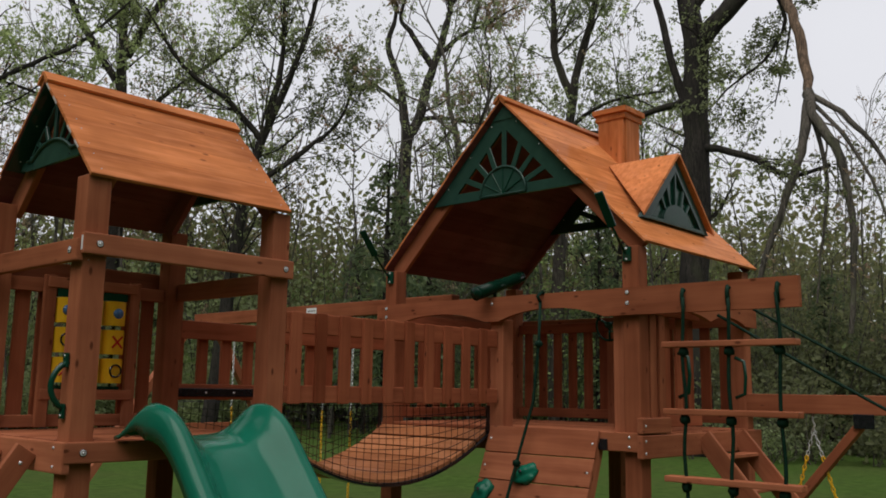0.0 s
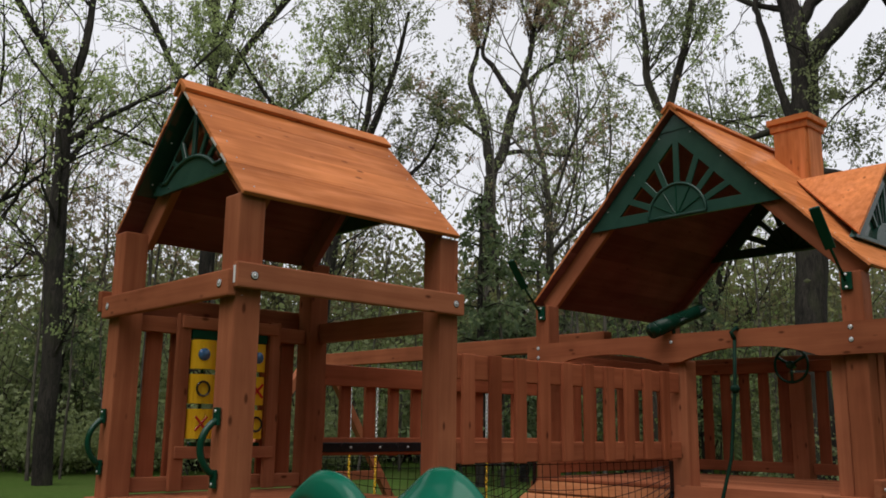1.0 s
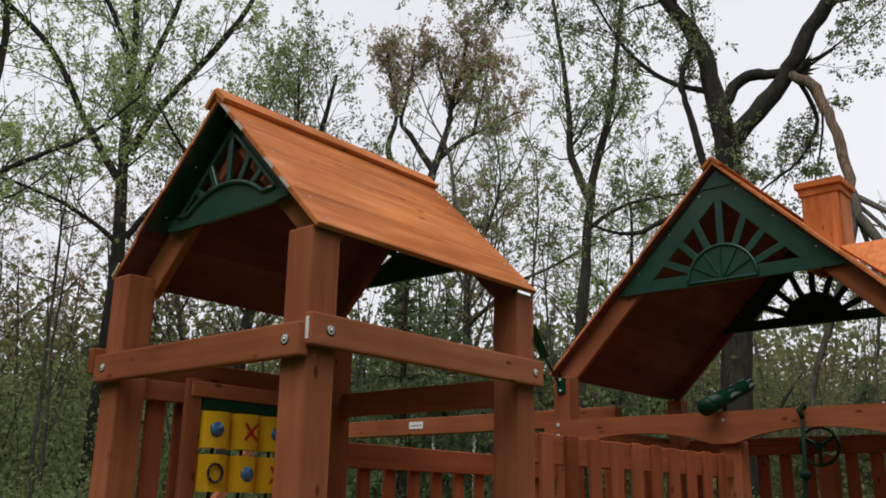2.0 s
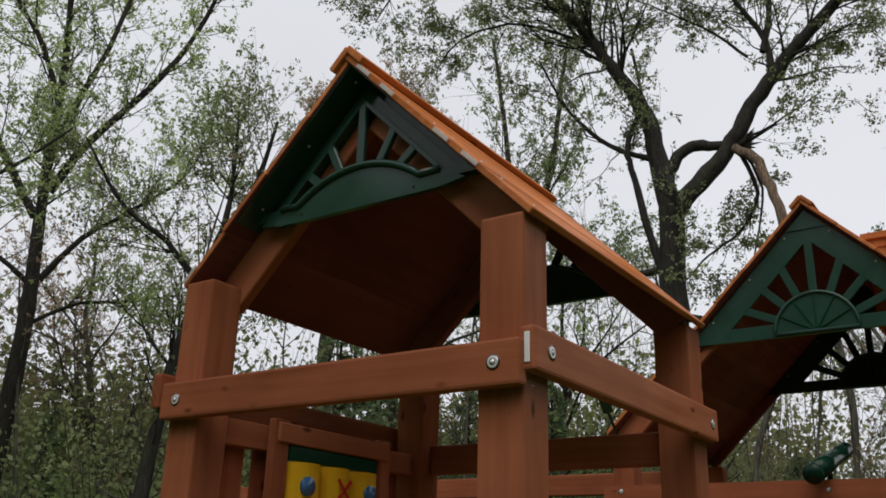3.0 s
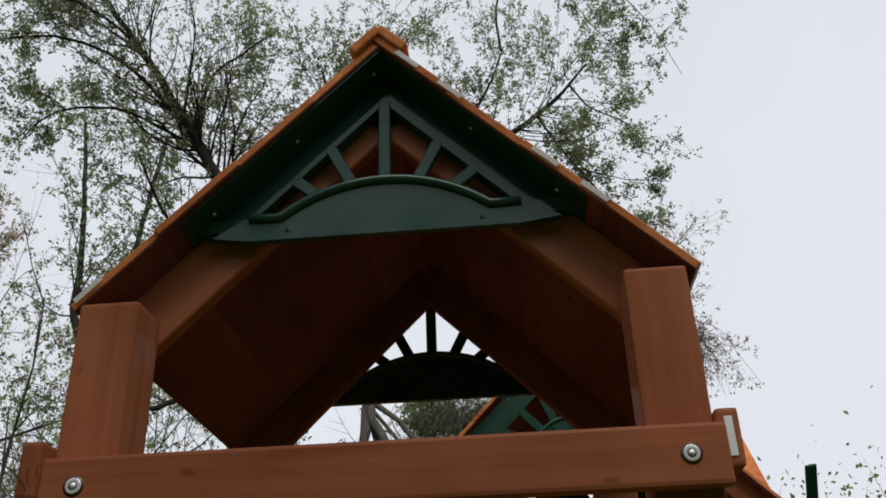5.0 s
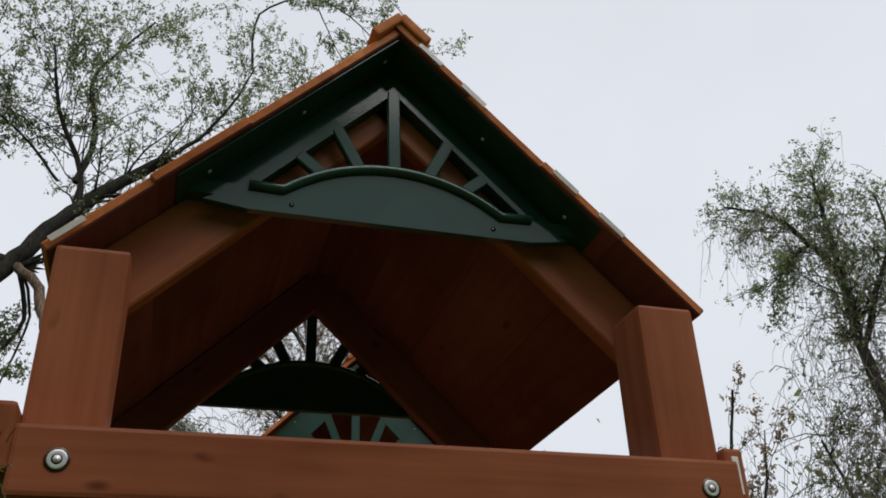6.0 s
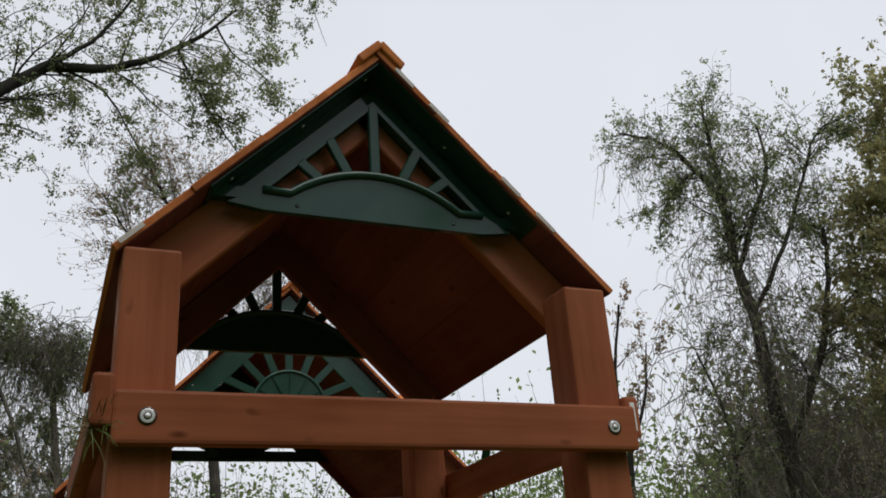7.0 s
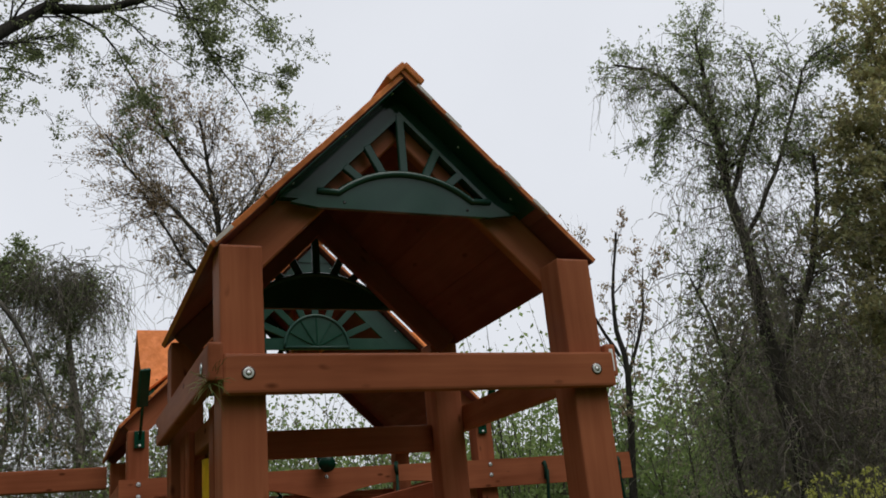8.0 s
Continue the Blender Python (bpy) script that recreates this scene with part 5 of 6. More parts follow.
grown(81, [
    ([(7.7, 23.2, -0.1), (7.6, 23.2, 3.3), (7.4, 23.3, 8.2), (7.4, 23.3, 11.7)], 0.3, 0.2, 12, (1.6, 3.4)),
    ([(7.4, 23.3, 11.7), (6.9, 23.5, 12.6), (5.8, 23.8, 14.2), (5.0, 24.0, 16.4), (4.6, 24.0, 19)], 0.17, 0.04, 26, (1.6, 3.6)),
    ([(7.4, 23.3, 11.7), (7.7, 23.2, 12.9), (7.8, 23.2, 14.8), (7.6, 23.2, 17.4), (7.9, 23, 20)], 0.16, 0.04, 26, (1.6, 3.6)),
    ([(7.4, 23.3, 9.8), (8.6, 22.8, 11.0), (10.2, 22.2, 12.2), (11.6, 21.8, 14.0)], 0.1, 0.03, 20, (1.4, 3.2)),
], SPRING, BARK, LEAF_BRIGHT, (7.6, 23.2, -0.05), MID)
grown(82, [
    ([(14.9, 28.3, -0.1), (14.9, 28.4, 3.4), (15.0, 28.3, 9.2), (14.9, 28.4, 12.6), (14.8, 28.5, 15.5), (14.7, 28.5, 20.0), (14.3, 28.7, 24.6), (13.9, 29.0, 28.5)], 0.36, 0.05, 40, (2, 4.2), 0.45),
    ([(14.7, 28.5, 13.6), (13.6, 29.1, 15.5), (12.1, 29.8, 18.4), (10.4, 30.5, 20.0), (8.2, 31.3, 22.0), (6.6, 31.6, 25.0)], 0.17, 0.04, 34, (1.8, 4)),
    ([(15.0, 28.4, 14.7), (15.9, 27.8, 17.0), (17.8, 26.6, 20.5), (18.8, 25.8, 23.3), (19.4, 25.4, 27.0), (19.6, 25.2, 29.0)], 0.17, 0.04, 44, (1.2, 3.0)),
    ([(15.2, 28.3, 11.3), (16.2, 27.6, 13.1), (17.5, 26.8, 14.5), (18.9, 25.8, 16.2), (19.6, 25.3, 18.4)], 0.12, 0.03, 44, (1.2, 3.0)),
    ([(14.9, 28.4, 16.8), (15.4, 28.1, 18.9), (16.1, 27.7, 21.9), (16.6, 27.4, 25.4), (16.8, 27.2, 29.0)], 0.15, 0.04, 36, (1.5, 3.4)),
    ([(14.8, 28.5, 18.2), (13.9, 28.9, 20.5), (12.8, 29.5, 22.4), (11.3, 30.1, 25.8)], 0.13, 0.03, 26, (1.6, 3.6)),
    ([(14.9, 28.4, 11.1), (13.6, 29.1, 12.1), (11.9, 29.9, 12.8), (10.4, 30.5, 13.1)], 0.11, 0.03, 24, (1.6, 3.4)),
    ([(15.0, 28.4, 9.6), (16.4, 27.4, 10.6), (17.8, 26.5, 10.9), (19.2, 25.6, 11.4)], 0.09, 0.03, 26, (1.4, 3.0)),
], SPRING, BARK, LEAF_BRIGHT, (14.9, 28.4, -0.05), (22, 0.08, 0.24))
grown(83, [
    ([(14.6, 20.8, -0.1), (14.9, 20.7, 3.0), (15.2, 20.5, 6.6), (15.6, 20.3, 9.3), (16.2, 19.8, 11.5), (16.8, 19.3, 13.8), (17.2, 19.1, 16.0)], 0.26, 0.05, 34, (1.4, 3.2)),
    ([(15.9, 20.1, 10.7), (16.2, 19.9, 12.5), (16.2, 19.8, 14.2), (16.0, 19.7, 16.0)], 0.13, 0.03, 26, (1.3, 2.8)),
    ([(15.7, 20.2, 10.0), (14.7, 20.8, 11.2), (13.4, 21.5, 12.2), (12.2, 22.0, 14)], 0.12, 0.03, 26, (1.5, 3.4)),
    ([(15.6, 20.2, 8.4), (16.8, 19.2, 9.6), (17.8, 18.6, 10.8), (18.2, 18.3, 12.2)], 0.11, 0.03, 26, (1.2, 2.6)),
], SPRING, BARK, LEAF_TUFT, (14.6, 20.8, -0.05), (24, 0.066, 0.2))
grown(84, [
    ([(34.0, 32.0, -0.1), (34.0, 32.0, 2.4), (34.2, 31.8, 7.3), (34.2, 31.7, 11.1), (34.3, 31.7, 14.3), (34.4, 31.6, 16.1), (34.8, 31.1, 17.4), (35.1, 30.9, 19.1), (35.4, 30.6, 20.6), (35.7, 30.2, 22.2), (35.9, 29.9, 23.5), (36.0, 29.8, 24.6), (36.3, 29.5, 26.4), (36.5, 29.2, 28.3), (36.7, 29.1, 29.4)], 0.51, 0.050, 30, (1.2, 3.0), 0.72),
    ([(34.4, 31.6, 16.1), (34.2, 31.8, 17.8), (34.1, 31.9, 19.2), (33.8, 32.2, 20.5), (33.5, 32.5, 21.7), (33.6, 32.4, 22.8), (33.8, 32.2, 23.7), (33.7, 32.3, 25.3), (33.4, 32.6, 27.2), (33.3, 32.7, 28.5)], 0.30, 0.037, 26, (1.1, 2.6), 0.6),
    ([(35.4, 30.6, 20.6), (34.8, 31.2, 21.9), (34.4, 31.6, 22.8), (34.0, 32.0, 23.6), (34.2, 31.8, 25.0), (34.4, 31.6, 26.8), (34.5, 31.5, 28.7)], 0.21, 0.037, 26, (1.1, 2.6), 0.5),
    ([(34.1, 31.9, 18.3), (33.5, 32.5, 18.9), (32.9, 33.1, 19.5), (32.0, 33.9, 20.4), (31.3, 34.6, 21.1)], 0.14, 0.025, 12, (0.9, 2.2), 0.4),
    ([(35.0, 31.0, 17.4), (35.7, 30.1, 17.5), (36.6, 29.1, 17.3), (37.4, 28.1, 17.2), (37.9, 27.5, 17.8), (38.2, 27.1, 18.8)], 0.15, 0.025, 16, (0.9, 2.4), 0.3),
    ([(35.5, 30.4, 21.2), (36.3, 29.5, 22.4), (36.8, 28.8, 22.9), (37.5, 28.1, 23.4), (38.3, 27.0, 24.2), (38.8, 26.3, 24.5)], 0.15, 0.025, 20, (0.9, 2.4), 0.3),
    ([(36.8, 28.8, 22.9), (37.0, 28.6, 24.0), (37.2, 28.4, 25.3), (37.4, 28.2, 26.7), (37.5, 28.0, 28.0)], 0.12, 0.025, 20, (1.0, 2.4), 0.3),
    ([(35.1, 30.9, 17.9), (35.7, 30.1, 18.4), (36.2, 29.6, 18.9), (37.0, 28.6, 19.4)], 0.09, 0.019, 10, (0.8, 2.0), 0.3),
    ([(36.1, 29.7, 24.6), (35.8, 30.1, 26.0), (35.5, 30.4, 27.5), (35.5, 30.4, 28.7)], 0.12, 0.025, 20, (1.0, 2.4), 0.25),
    ([(36.0, 29.8, 24.5), (36.5, 29.2, 25.7), (36.9, 28.8, 27.1), (37.0, 28.7, 28.6)], 0.11, 0.025, 18, (1.0, 2.4), 0.25),
], "tall dark forked tree with reddish brown new leaves", BARK, LEAF_BROWN, (34.0, 32.0, -0.05), (14, 0.105, 0.26), 0.0, (20, 52))
grown(85, [
    ([(24.9, 14.6, -0.1), (25.0, 14.5, 5.6), (25.1, 14.2, 9.9), (25.3, 13.9, 13.3), (25.7, 13.3, 16.0), (26.0, 13.0, 19), (26, 12.6, 22)], 0.26, 0.06, 18, (1.6, 3.6), 0.4),
    ([(25.2, 14.0, 12.6), (24.9, 14.5, 14.2), (24.9, 14.6, 16.0), (24.8, 14.9, 19.4), (24.6, 15.2, 22)], 0.17, 0.05, 18, (1.6, 3.6)),
    ([(25.1, 14.1, 11.4), (25.8, 12.8, 12.3), (26.8, 11.0, 12.6)], 0.1, 0.03, 14, (1.4, 2.8)),
], SPRING, BARK_MID, LEAF, (24.9, 14.6, -0.05), (34, 0.075, 0.2))


def vines(g, spots, low, high, thick=0.012, leafy=10):
    """Strands that hang from the limbs and fray out, with small dry leaves."""
    for c, spread, count in spots:
        for k in range(count):
            p = np.array(c) + g.r.normal(0, 1, 3) * np.array(spread)
            ln = g.r.uniform(low, high)
            pts = [p]
            d = np.array((g.r.uniform(-0.45, 0.45), g.r.uniform(-0.45, 0.45), 0.15))
            n = 6
            for j in range(n):
                d = d * 0.8 + g.r.normal(0, 0.22, 3) * (1, 1, 0.5)
                pts.append(pts[-1] + (d + np.array((0, 0, -0.15 - 0.2 * j))) * ln / n / 0.9)
            g.tube(pts, np.linspace(thick, thick * 0.4, n + 1), 3)
            g.leaves(pts, (leafy, 0.035, 0.07))


V0 = (11.1, -11.4, -0.05)


def vine_spots():
    b = np.array(V0)
    top = [(np.array(p) - b, s, c) for p, s, c in (
        ((12.1, -10.2, 11.3), (0.45, 0.45, 0.2), 130), ((11.4, -10.9, 10.5), (0.45, 0.45, 0.4), 160), ((10.9, -11.4, 10.6), (0.5, 0.5, 0.7), 150),
        ((10.0, -12.3, 9.8), (0.5, 0.5, 0.6), 150), ((11.1, -11.3, 8.6), (0.7, 0.7, 0.7), 260))]
    lower = [(np.array(p) - b, s, c) for p, s, c in (
        ((11.1, -11.3, 6.8), (0.7, 0.7, 0.8), 300), ((10.2, -12.1, 6.0), (0.8, 0.8, 1.0), 330), ((11.5, -10.9, 4.6), (0.8, 0.8, 0.9), 300), ((10.9, -11.6, 3.2), (1.2, 1.2, 0.8), 340))]
    return top, lower


vine_tree = grown(86, [
    ([(11.0, -11.6, -0.1), (11.0, -11.4, 3.7), (11.1, -11.4, 5.1), (11.1, -11.3, 7.2), (11.2, -11.2, 8.3), (11.2, -11.2, 9.6), (11.5, -10.9, 10.6), (11.9, -10.5, 11.4), (12.4, -9.8, 11.8)], 0.18, 0.02, 52, (0.4, 1.1), 0.5),
    ([(11.2, -11.2, 8.7), (11.2, -11.2, 10.1), (11.2, -11.2, 11.3), (11.2, -11.2, 12.2)], 0.08, 0.02, 40, (0.4, 1.0)),
    ([(11.1, -11.3, 7.2), (10.5, -11.9, 8.5), (10.1, -12.3, 9.7), (9.7, -12.6, 10.7), (9.3, -12.9, 10.9)], 0.055, 0.012, 44, (0.4, 1.1)),
    ([(11.2, -11.2, 8.0), (10.8, -11.6, 9.3), (10.5, -11.9, 10.2), (10.5, -11.9, 11.3)], 0.07, 0.02, 26, (0.3, 0.9)),
    ([(11.4, -10.9, 10.5), (11.7, -10.6, 10.3), (12.1, -10.2, 9.6)], 0.04, 0.012, 22, (0.3, 0.9)),
    ([(11.0, -11.4, 4.5), (10.4, -12.0, 6.1), (10.0, -12.3, 7.6), (9.9, -12.4, 8.7)], 0.09, 0.03, 34, (0.5, 1.3)),
    ([(11.6, -10.9, 0), (11.8, -10.6, 2.6), (11.7, -10.7, 5.0), (11.9, -10.4, 6.6)], 0.07, 0.02, 22, (0.5, 1.2)),
], "vine-draped tree with brown hanging strands and few leaves", BARK_MID, LEAF, V0, (15, 0.036, 0.14), 0.1)
gv = Grove(861)
high, low = vine_spots()
vines(gv, high, 0.5, 1.7, 0.0065, 5)
vines(gv, low, 0.6, 2.0, 0.0075, 7)
for nm, me in (("vine_curtain", gv.wood("vine_curtain", STRAND)), ("vine_leaves", gv.crown("vine_leaves", LEAF_TUFT))):
    new(nm, me).parent = vine_tree
W0 = (29.6, 0.8, -0.05)


def vine_clump(g):
    b = np.array(W0)
    vines(g, [(np.array(p) - b, s, c) for p, s, c in (((29.5, 2.2, 11.5), (0.9, 0.75, 0.4), 420), ((29.6, 1.0, 11.5), (0.9, 0.65, 0.4), 420), ((29.5, 2.5, 8.2), (1.1, 0.9, 1.3), 330), ((29.6, 0.9, 7.2), (1.1, 0.8, 1.4), 260))], 1.1, 3.6, 0.014, 14)


grown(87, [
    ([(29.6, 0.5, -0.1), (29.6, 0.6, 4.8), (29.6, 1.1, 8.6), (29.6, 1.4, 11.6)], 0.17, 0.09, 26, (0.6, 1.5)),
    ([(29.6, 1.2, 9.6), (29.6, 2.4, 11.9), (29.5, 2.9, 12.3), (29.5, 3.4, 11.4)], 0.09, 0.03, 22, (0.6, 1.4)),
    ([(29.6, 3.0, 0), (29.8, 3.2, 4.0), (29.9, 2.9, 7.0), (30.1, 3.1, 9.2)], 0.12, 0.03, 18, (0.8, 1.6)),
], "leaning trunk smothered in drooping vines", STRAND, LEAF, W0, (34, 0.07, 0.25), 0.15, more=vine_clump)
bud_tree = grown(88, [
    ([(25.2, -3.8, -0.1), (25.2, -3.4, 5.1), (25.2, -3.1, 9.0), (25.2, -3.1, 11.8), (25.2, -2.8, 14.0), (25.3, -2.5, 16.1)], 0.2, 0.03, 76, (0.9, 2.2), 0.5),
    ([(25.2, -3.1, 11.1), (25.3, -1.6, 12.9), (25.4, -0.5, 13.9), (25.4, 0.4, 15.3)], 0.08, 0.02, 56, (0.9, 2.2)),
    ([(25.2, -3.1, 11.8), (25.1, -4.1, 13.1), (25.0, -4.7, 14.3), (24.9, -5.0, 15.0)], 0.07, 0.02, 46, (0.9, 2.0)),
    ([(25.2, -3.1, 10.4), (25.3, -2.2, 10.9), (25.3, -1.4, 12.2), (25.4, -0.6, 13.6)], 0.07, 0.02, 30, (0.6, 1.4)),
    ([(25.2, -3.1, 10.7), (25.0, -4.5, 11.7), (24.9, -5.3, 12.4), (24.9, -5.6, 11.3)], 0.07, 0.02, 30, (0.8, 1.8)),
    ([(25.2, -3.0, 13.0), (25.3, -1.9, 14.6), (25.3, -1.2, 15.8), (25.3, -0.9, 16.5)], 0.08, 0.02, 34, (0.8, 2.0)),
], "grey-brown tree in bud with fine twigs and trailing strands", BARK_MID, LEAF_BROWN, (25.2, -3.8, -0.05), (13, 0.046, 0.2), 0.1)
gb = Grove(881)
vines(gb, [(np.array(p) - np.array((25.2, -3.8, -0.05)), sp, c) for p, sp, c in (
    ((25.0, -5.2, 12.2), (0.4, 0.5, 0.3), 130), ((25.2, -4.3, 12.8), (0.5, 0.6, 0.6), 120), ((25.2, -2.2, 11.6), (0.6, 1.0, 0.8), 160))], 0.9, 2.6, 0.011, 4)
for nm, me in (("vine_curtain", gb.wood("vine_curtain", STRAND)), ("vine_foliage", gb.crown("vine_foliage", LEAF_BROWN))):
    new(nm, me).parent = bud_tree
grown(89, [
    ([(17.5, -12.0, -0.1), (17.5, -12.0, 2.3), (17.3, -12.3, 5.7), (17.4, -12.2, 7.3), (17.1, -12.5, 9.6)], 0.13, 0.03, 12, (0.7, 1.8)),
    ([(17.3, -12.3, 5.6), (17.2, -12.9, 7.0), (17.1, -13.2, 8.6)], 0.06, 0.015, 9, (0.7, 1.5)),
    ([(17.4, -12.2, 6.2), (17.6, -11.6, 7.6), (17.7, -11.2, 9.0)], 0.06, 0.015, 9, (0.7, 1.5)),
], "slender young tree with open crown", BARK, LEAF_BROWN, (17.5, -12.0, -0.05), (8, 0.06, 0.12), 0.0, (18, 42))
grown(90, [
    ([(8.1, -13.9, -0.1), (8.2, -13.7, 3.4), (8.1, -13.8, 6.4), (8.0, -14.0, 9), (8.1, -13.9, 10.8)], 0.24, 0.05, 50, (0.9, 1.9)),
    ([(8.1, -13.8, 3.8), (8.7, -13.2, 5.4), (8.9, -13.0, 7.0), (8.8, -12.9, 8.4)], 0.1, 0.03, 30, (0.7, 1.4)),
    ([(8.1, -13.8, 2.8), (8.9, -13.3, 3.8), (9.3, -12.9, 5.0)], 0.08, 0.02, 26, (0.7, 1.4)),
    ([(8.2, -13.5, 5.9), (8.8, -13.1, 6.3), (9.2, -12.8, 6.7), (9.5, -12.6, 7.0)], 0.06, 0.012, 13, (0.6, 1.2)),
    ([(8.1, -13.6, 7.0), (8.6, -13.3, 7.5), (8.9, -13.1, 8.0), (9.1, -12.9, 8.6)], 0.06, 0.012, 12, (0.6, 1.2)),
    ([(8.1, -13.6, 8.7), (8.4, -13.5, 9.5), (8.6, -13.3, 10.2), (8.7, -13.3, 11.0)], 0.05, 0.012, 12, (0.5, 1.1)),
], "bushy tree with yellow-brown new leaves", BARK_GREY, LEAF_OLIVE, (8.1, -13.9, -0.05), (36, 0.06, 0.2), 0.02)


# evergreens: a bole with whorls of drooping boughs, grown in three forms
FIRS = []
for seed in (131, 132, 133):
    g = Grove(seed)
    h = 9.0
    g.tube([(0, 0, 0), (0.05, 0, 3), (0, 0.06, 6), (0.03, 0, h)], [0.17, 0.13, 0.08, 0.015], 7)
    z = 1.6
    while z < h - 0.3:
        reach = 2.3 * (1 - z / h) ** 0.75 + 0.25
        for k in range(6):
            if g.r.rand() < 0.2:
                continue
            a = g.r.uniform(0, 2 * np.pi)
            ln = reach * g.r.uniform(0.55, 1.15)
            d = np.array((np.cos(a), np.sin(a), 0))
            pts = [np.array((0, 0, z)), d * ln * 0.4 + (0, 0, z + 0.1), d * ln * 0.75 + (0, 0, z - 0.05), d * ln + (0, 0, z - 0.25)]
            g.tube(pts, [0.03, 0.022, 0.014, 0.005], 3)
            for q in range(3):
                g.leaves([pts[q] * (1 - f) + pts[q + 1] * f for f in (0, 0.25, 0.5, 0.75, 1.0)], (18 * ln / 1.5, 0.1, 0.15))
        z += g.r.uniform(0.28, 0.45)
    FIRS.append((g.wood("trunk", BARK), g.crown("crown", PINE, 2.2)))
rr = random.Random(9)
spots = [(42.5, 27, 1.05), (40, 30, 1.0), (19, 34, 0.6), (15, 30, 0.65), (29, 33, 1.0)] + [(rr.uniform(27, 95), rr.uniform(34, 46), rr.uniform(0.8, 1.2)) for k in range(11)]
for az, dist, sc in spots:
    tree(at_bearing(az, dist), *FIRS[rr.randrange(3)], "dark evergreen among bare trees at the wood's edge", rr.uniform(0, 360), sc, "evergreens")

# ---- undergrowth and far woods ----


def low_gap(az):
    """How tall the woods stand by bearing: a dip between the towers and the vine tree."""
    a = (az + 180) % 360 - 180
    if -39 < a < 13:
        return 0.45
    return 1.0 if a >= 13 else 0.85


def thicket(name, seed, count, near, far, tall, leaves, size, mat, label, az0=-75.0, az1=105.0, squash=1.0, flat=False):
    """Many clumps of leaves on thin stems, one object."""
    rnd = np.random.RandomState(seed)
    pts, stems = [], Grove(seed + 1)
    for k in range(count):
        az = rnd.uniform(az0, az1)
        d = rnd.uniform(near, far)
        c = np.array((-1.5 + d * math.cos(radians(az)), -1.0 + d * math.sin(radians(az)), 0))
        h = tall * rnd.uniform(0.35, 1.0) * (1.0 if flat else low_gap(az))
        w = h * rnd.uniform(0.25, 0.5) * squash
        n = rnd.poisson(leaves)
        u = rnd.normal(0, 1, (n, 3)) * np.array((w, w, 0.28 * h)) * 0.62
        q = c + u + np.array((0, 0, h * 0.5))
        q = q[q[:, 2] > 0.03]
        pts.append(np.concatenate((q, size * rnd.uniform(0.6, 1.4, (len(q), 1))), axis=1))
        for j in range(3):
            e = c + np.array((rnd.normal(0, w * 0.6), rnd.normal(0, w * 0.6), h * rnd.uniform(0.6, 1.0)))
            m = (c + e) / 2 + rnd.normal(0, 0.12, 3)
            stems.tube([c + rnd.normal(0, 0.1, 3) * (1, 1, 0), m, e], [0.016 + 0.003 * h, 0.01 + 0.002 * h, 0.004], 3)
    mesh = leaf_mesh(name, np.concatenate(pts), mat, rnd)
    mesh2 = stems.wood("stems", BARK_GREY)
    ob = tagged(new(name, mesh), label, "undergrowth", kind="stuff")
    st = new("stems", mesh2)
    st.parent = ob
    return ob


thicket("undergrowth", 101, 180, 23, 32, 3.4, 280, 0.085, LEAF_DIM, "dark tangled undergrowth along the wood's edge", az1=22.0)
thicket("undergrowth", 116, 140, 35, 43, 4.6, 270, 0.13, LEAF_HAZE, "green undergrowth beyond the open lawn", az0=22.0)
thicket("undergrowth", 102, 70, 20, 27, 1.7, 330, 0.055, LEAF, "low fresh green shrubs before the woods", az1=24.0)
thicket("young_growth", 103, 220, 30, 46, 10.5, 290, 0.1, LEAF_DARK, "dim saplings and brush deep in the woods", squash=0.6)
thicket("far_woods", 105, 390, 46, 64, 16.0, 310, 0.25, LEAF_FAR, "far belt of woods in young leaf", az0=13.0, squash=0.9)
thicket("far_woods", 104, 150, 46, 62, 14.5, 360, 0.15, LEAF_FAR, "low far woods beyond the lawn", az1=13.0, squash=0.9)
thicket("young_growth", 117, 150, 40, 58, 17.0, 340, 0.19, LEAF_FAR, "tall thin woods standing behind the towers", az0=13, az1=68, squash=0.6)
thicket("far_woods", 119, 160, 44, 54, 10.0, 360, 0.28, LEAF_HAZE, "hazy green belt of woods behind the trunks", az0=24, az1=98, squash=0.8, flat=True)
# unseen woods, added only to keep low sky light off the towers
thicket("far_woods", 106, 170, 18, 32, 17.0, 170, 0.9, LEAF_DARK, "unseen woods added around the lawn to block low sky light", az0=105, az1=280, squash=0.9)

thicket("brush", 107, 90, 22, 30, 9.0, 470, 0.07, VINE, "brown tangled brush below the vine tree", az0=-68, az1=-41, flat=True)
thicket("brush", 108, 60, 18, 25, 4.0, 480, 0.07, VINE, "brown brush at the wood's edge", az0=-66, az1=-34, flat=True)
thicket("far_woods", 110, 200, 32, 48, 16.0, 330, 0.24, LEAF_FAR, "grey-green woods behind the vine tree", az0=-82, az1=-39, squash=0.8)
thicket("undergrowth", 111, 70, 25, 31, 9.5, 440, 0.1, LEAF_DARK, "dark green bushes at the far side of the lawn", az0=-40, az1=-20, flat=True)
thicket("undergrowth", 113, 60, 28, 34, 8.0, 420, 0.095, LEAF_DIM, "dark green bushes behind the large tower", az0=4, az1=21, flat=True)
thicket("undergrowth", 114, 95, 33, 43, 10.0, 350, 0.13, LEAF_HAZE, "soft green brush between the trunks", az0=48, az1=92, flat=True)
thicket("undergrowth", 118, 95, 30, 35, 3.4, 430, 0.1, LEAF_HAZE, "soft light green bushes along the lawn", az0=50, az1=88, flat=True)
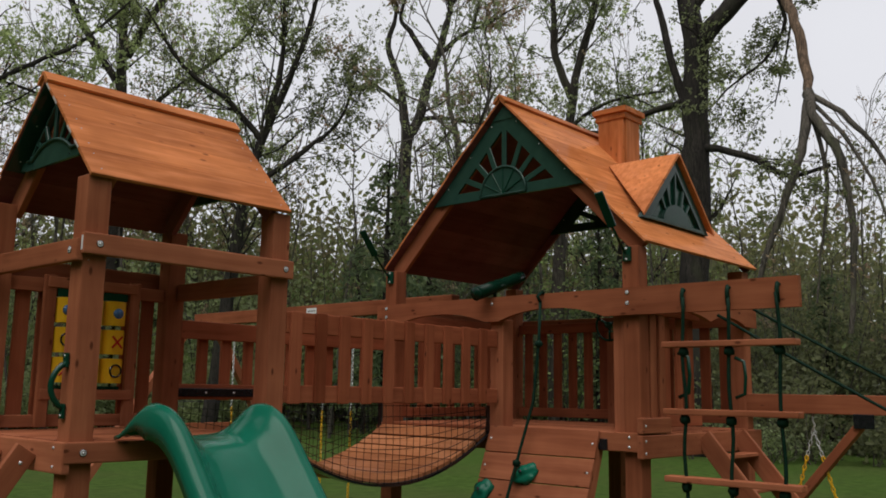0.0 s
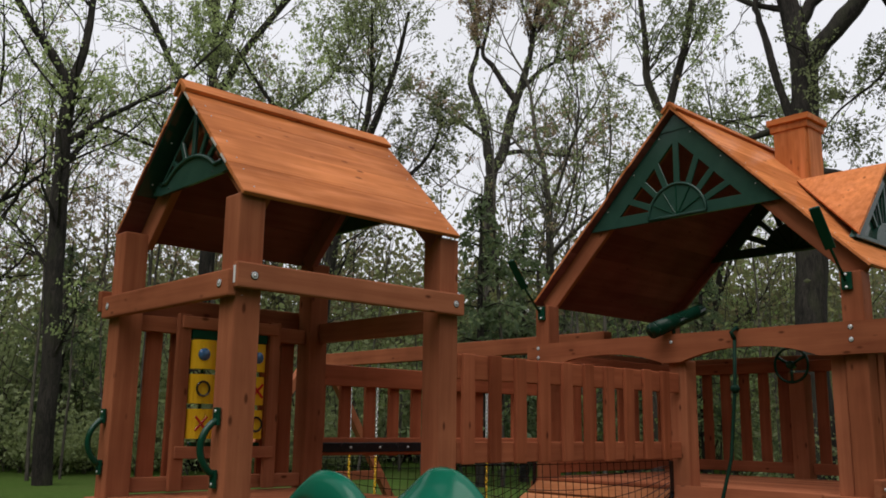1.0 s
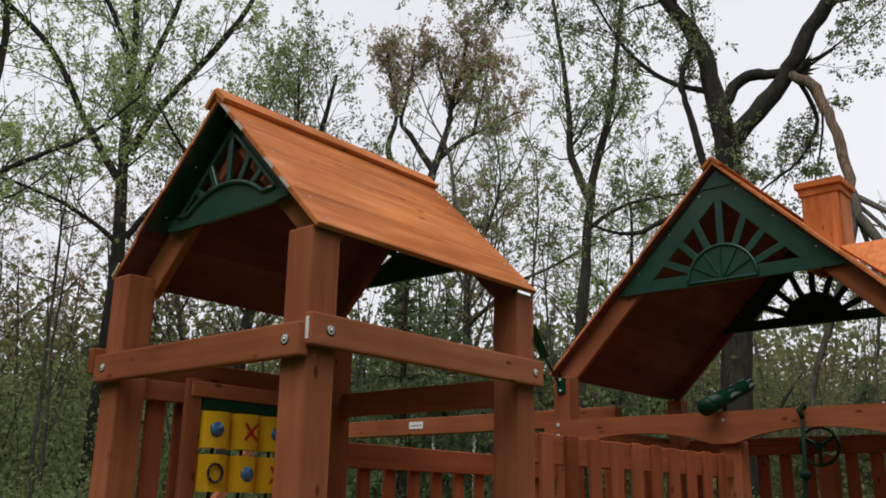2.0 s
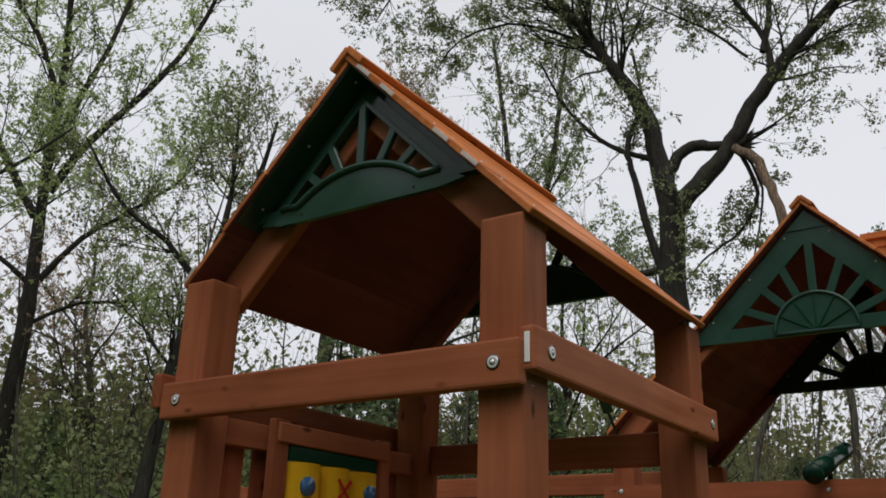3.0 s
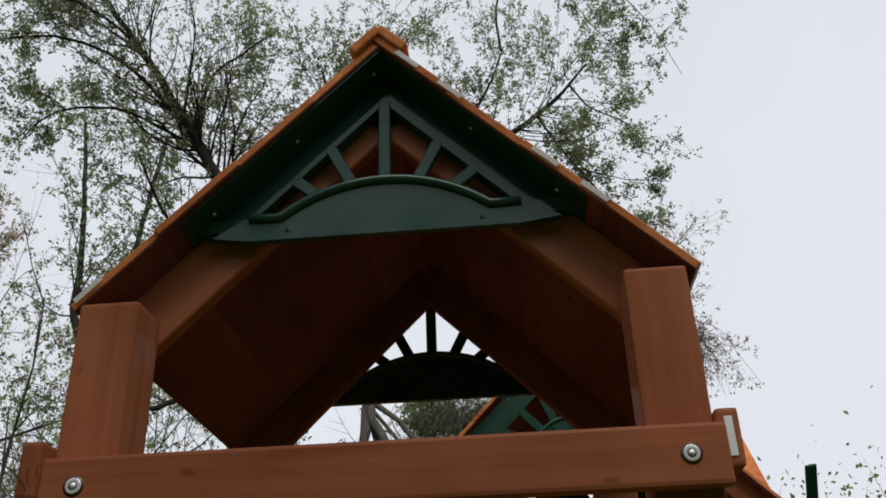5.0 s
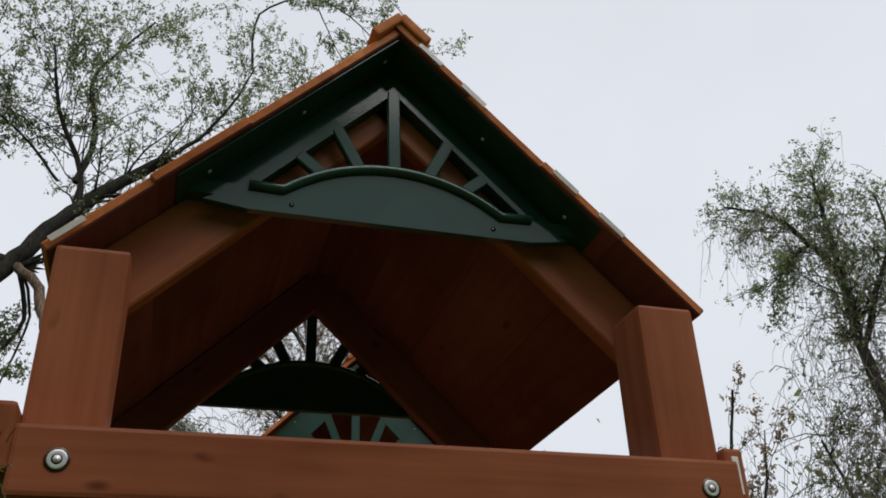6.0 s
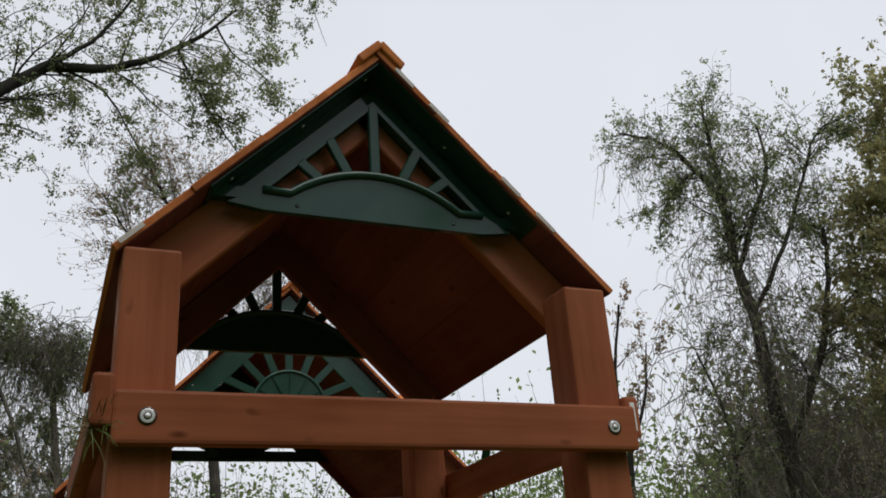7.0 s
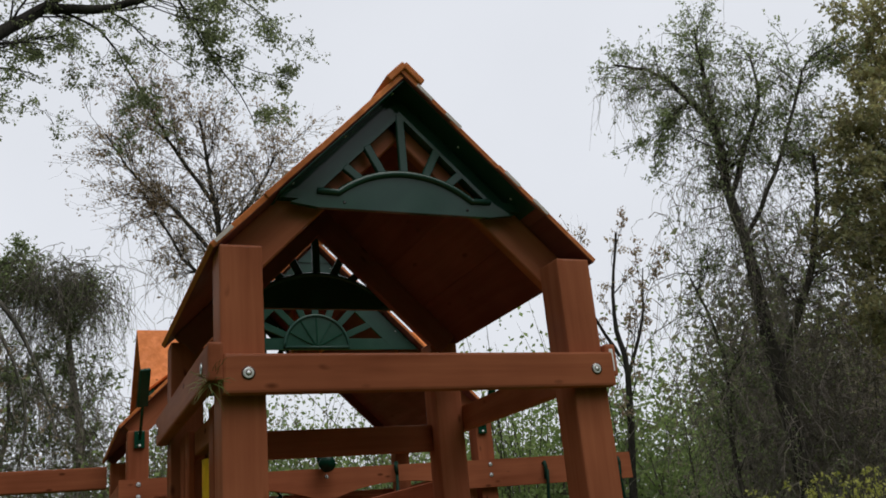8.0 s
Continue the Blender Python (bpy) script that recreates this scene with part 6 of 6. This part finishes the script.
thicket("undergrowth", 115, 70, 27, 33, 9.5, 400, 0.095, LEAF_DARK, "dark green bushes across the lawn", az0=-24, az1=0, flat=True)
thicket("low_trees", 112, 44, 31, 38, 9.0, 800, 0.1, LEAF_FAR, "grey-green trees far behind the large tower", az0=-11, az1=5, flat=True)
thicket("low_trees", 109, 85, 34, 46, 7.6, 780, 0.1, LEAF, "low fresh green trees far behind the lawn", az0=-34, az1=8, flat=True)


def strands(seed, count, near, far, tall, az0, az1):
    """Matted dry vines: many thin stems that arch over and hang."""
    g = Grove(seed)
    for k in range(count):
        az, d = g.r.uniform(az0, az1), g.r.uniform(near, far)
        c = np.array((-1.5 + d * math.cos(radians(az)), -1.0 + d * math.sin(radians(az)), 0))
        h = tall * g.r.uniform(0.35, 1.0)
        for j in range(21):
            p = c + g.r.normal(0, 1, 3) * (0.7, 0.7, 0.25 * h) + (0, 0, h * 0.7)
            p[2] = max(p[2], 0.6)
            ln = min(g.r.uniform(1.0, 3.4), p[2])
            side = g.r.normal(0, 0.28, 3) * (1, 1, 0)
            pts = [p]
            for q in range(5):
                side = side * 0.8 + g.r.normal(0, 0.2, 3) * (1, 1, 0.3)
                pts.append(pts[-1] + (side + (0, 0, 0.16 - 0.26 * q)) * ln / 5 + g.r.normal(0, 0.04, 3))
            g.tube(pts, np.linspace(0.014, 0.006, 6), 3)
    return tagged(new("vine_thicket", g.wood("vine_thicket", STRAND)), "grey-brown curtain of matted dry vines below the trees", "vines", kind="stuff")


strands(171, 95, 16.5, 22, 9.5, -44, -37.5)
strands(173, 70, 18, 25, 9.0, -58, -42)
strands(172, 60, 27, 34, 9.0, -6, 9)


def shrub_form(seed):
    g = Grove(seed)
    for k in range(26):
        a, ln = g.r.uniform(0, 2 * np.pi), g.r.uniform(1.2, 2.3)
        d = np.array((np.cos(a) * 0.45, np.sin(a) * 0.45, 1.0))
        pts = [np.array((0, 0, 0)) + g.r.normal(0, 0.08, 3) * (1, 1, 0)]
        for j in range(5):
            d = d + g.r.normal(0, 0.12, 3)
            pts.append(pts[-1] + d / np.linalg.norm(d) * ln / 5)
        g.tube(pts, np.linspace(0.014, 0.004, 6), 4)
        g.leaves(pts[1:], (60, 0.034, 0.1))
    return g.wood("stems", BARK_GREY), g.crown("leaves", LEAF_SHRUB)


SHRUBS = [shrub_form(k) for k in (141, 142, 143)]
rs = random.Random(4)
for k in range(22):
    az, d = -58.5 + k * 1.0, rs.uniform(11.0, 13.2)
    sh = new("shrub")
    sh.location = (-1.5 + d * math.cos(radians(az)), -1.0 + d * math.sin(radians(az)), -0.02)
    sh.rotation_euler, sh.scale = (0, 0, rs.uniform(0, 6)), [rs.uniform(1.0, 1.18)] * 3
    tagged(sh, "leafy yellow-green shrub in new leaf at the lawn's edge", "shrub", "shrubs at the lawn's edge")
    for nm, me in zip(("stems", "foliage"), SHRUBS[k % 3]):
        o = new(nm, me)
        o.parent = sh


def sapling_form(seed):
    """A thin bare trunk with twigs."""
    g = Grove(seed)
    h = 11.0
    pts = [np.zeros(3)]
    lean = g.r.normal(0, 0.07, 2)
    for j in range(7):
        pts.append(pts[-1] + np.array((lean[0] + g.r.normal(0, 0.04), lean[1] + g.r.normal(0, 0.04), 1.0)) * h / 7)
    r = g.r.uniform(0.05, 0.11)
    g.tube(pts, np.linspace(r, r * 0.25, 8), 5)
    for j in range(12):
        i = g.r.randint(2, 8)
        d3 = np.array((g.r.normal(0, 1), g.r.normal(0, 1), g.r.uniform(0.3, 1.4)))
        d3 /= np.linalg.norm(d3)
        ln = g.r.uniform(0.8, 2.6)
        q = pts[i] + d3 * ln * 0.5 + (0, 0, 0.05)
        e = q + (d3 + np.array((0, 0, 0.35))) * ln * 0.5
        g.tube([pts[i], q, e], [r * 0.35, r * 0.22, 0.006], 3)
        for t in range(4):
            f = e + g.r.normal(0, 0.35, 3) + (0, 0, 0.25)
            g.tube([q + (e - q) * g.r.rand(), f], [0.009, 0.004], 3)
            g.leaves([q, e, f], (3, 0.06, 0.15))
    return g.wood("trunk", BARK_GREY), g.crown("crown", LEAF_BROWN)


POLES = [sapling_form(k) for k in range(151, 161)]
for count, near, far, az0, az1 in ((85, 26, 44, 2, 100), (80, 24, 38, -75, 2)):
    for k in range(count):
        az, d = rs.uniform(az0, az1), rs.uniform(near, far)
        p = at_bearing(az, d, (-1.5, -1.0))
        tree(p, *rs.choice(POLES), "thin bare sapling in the woods", rs.uniform(0, 360), rs.uniform(0.6, 1.15) * low_gap(az), "saplings")
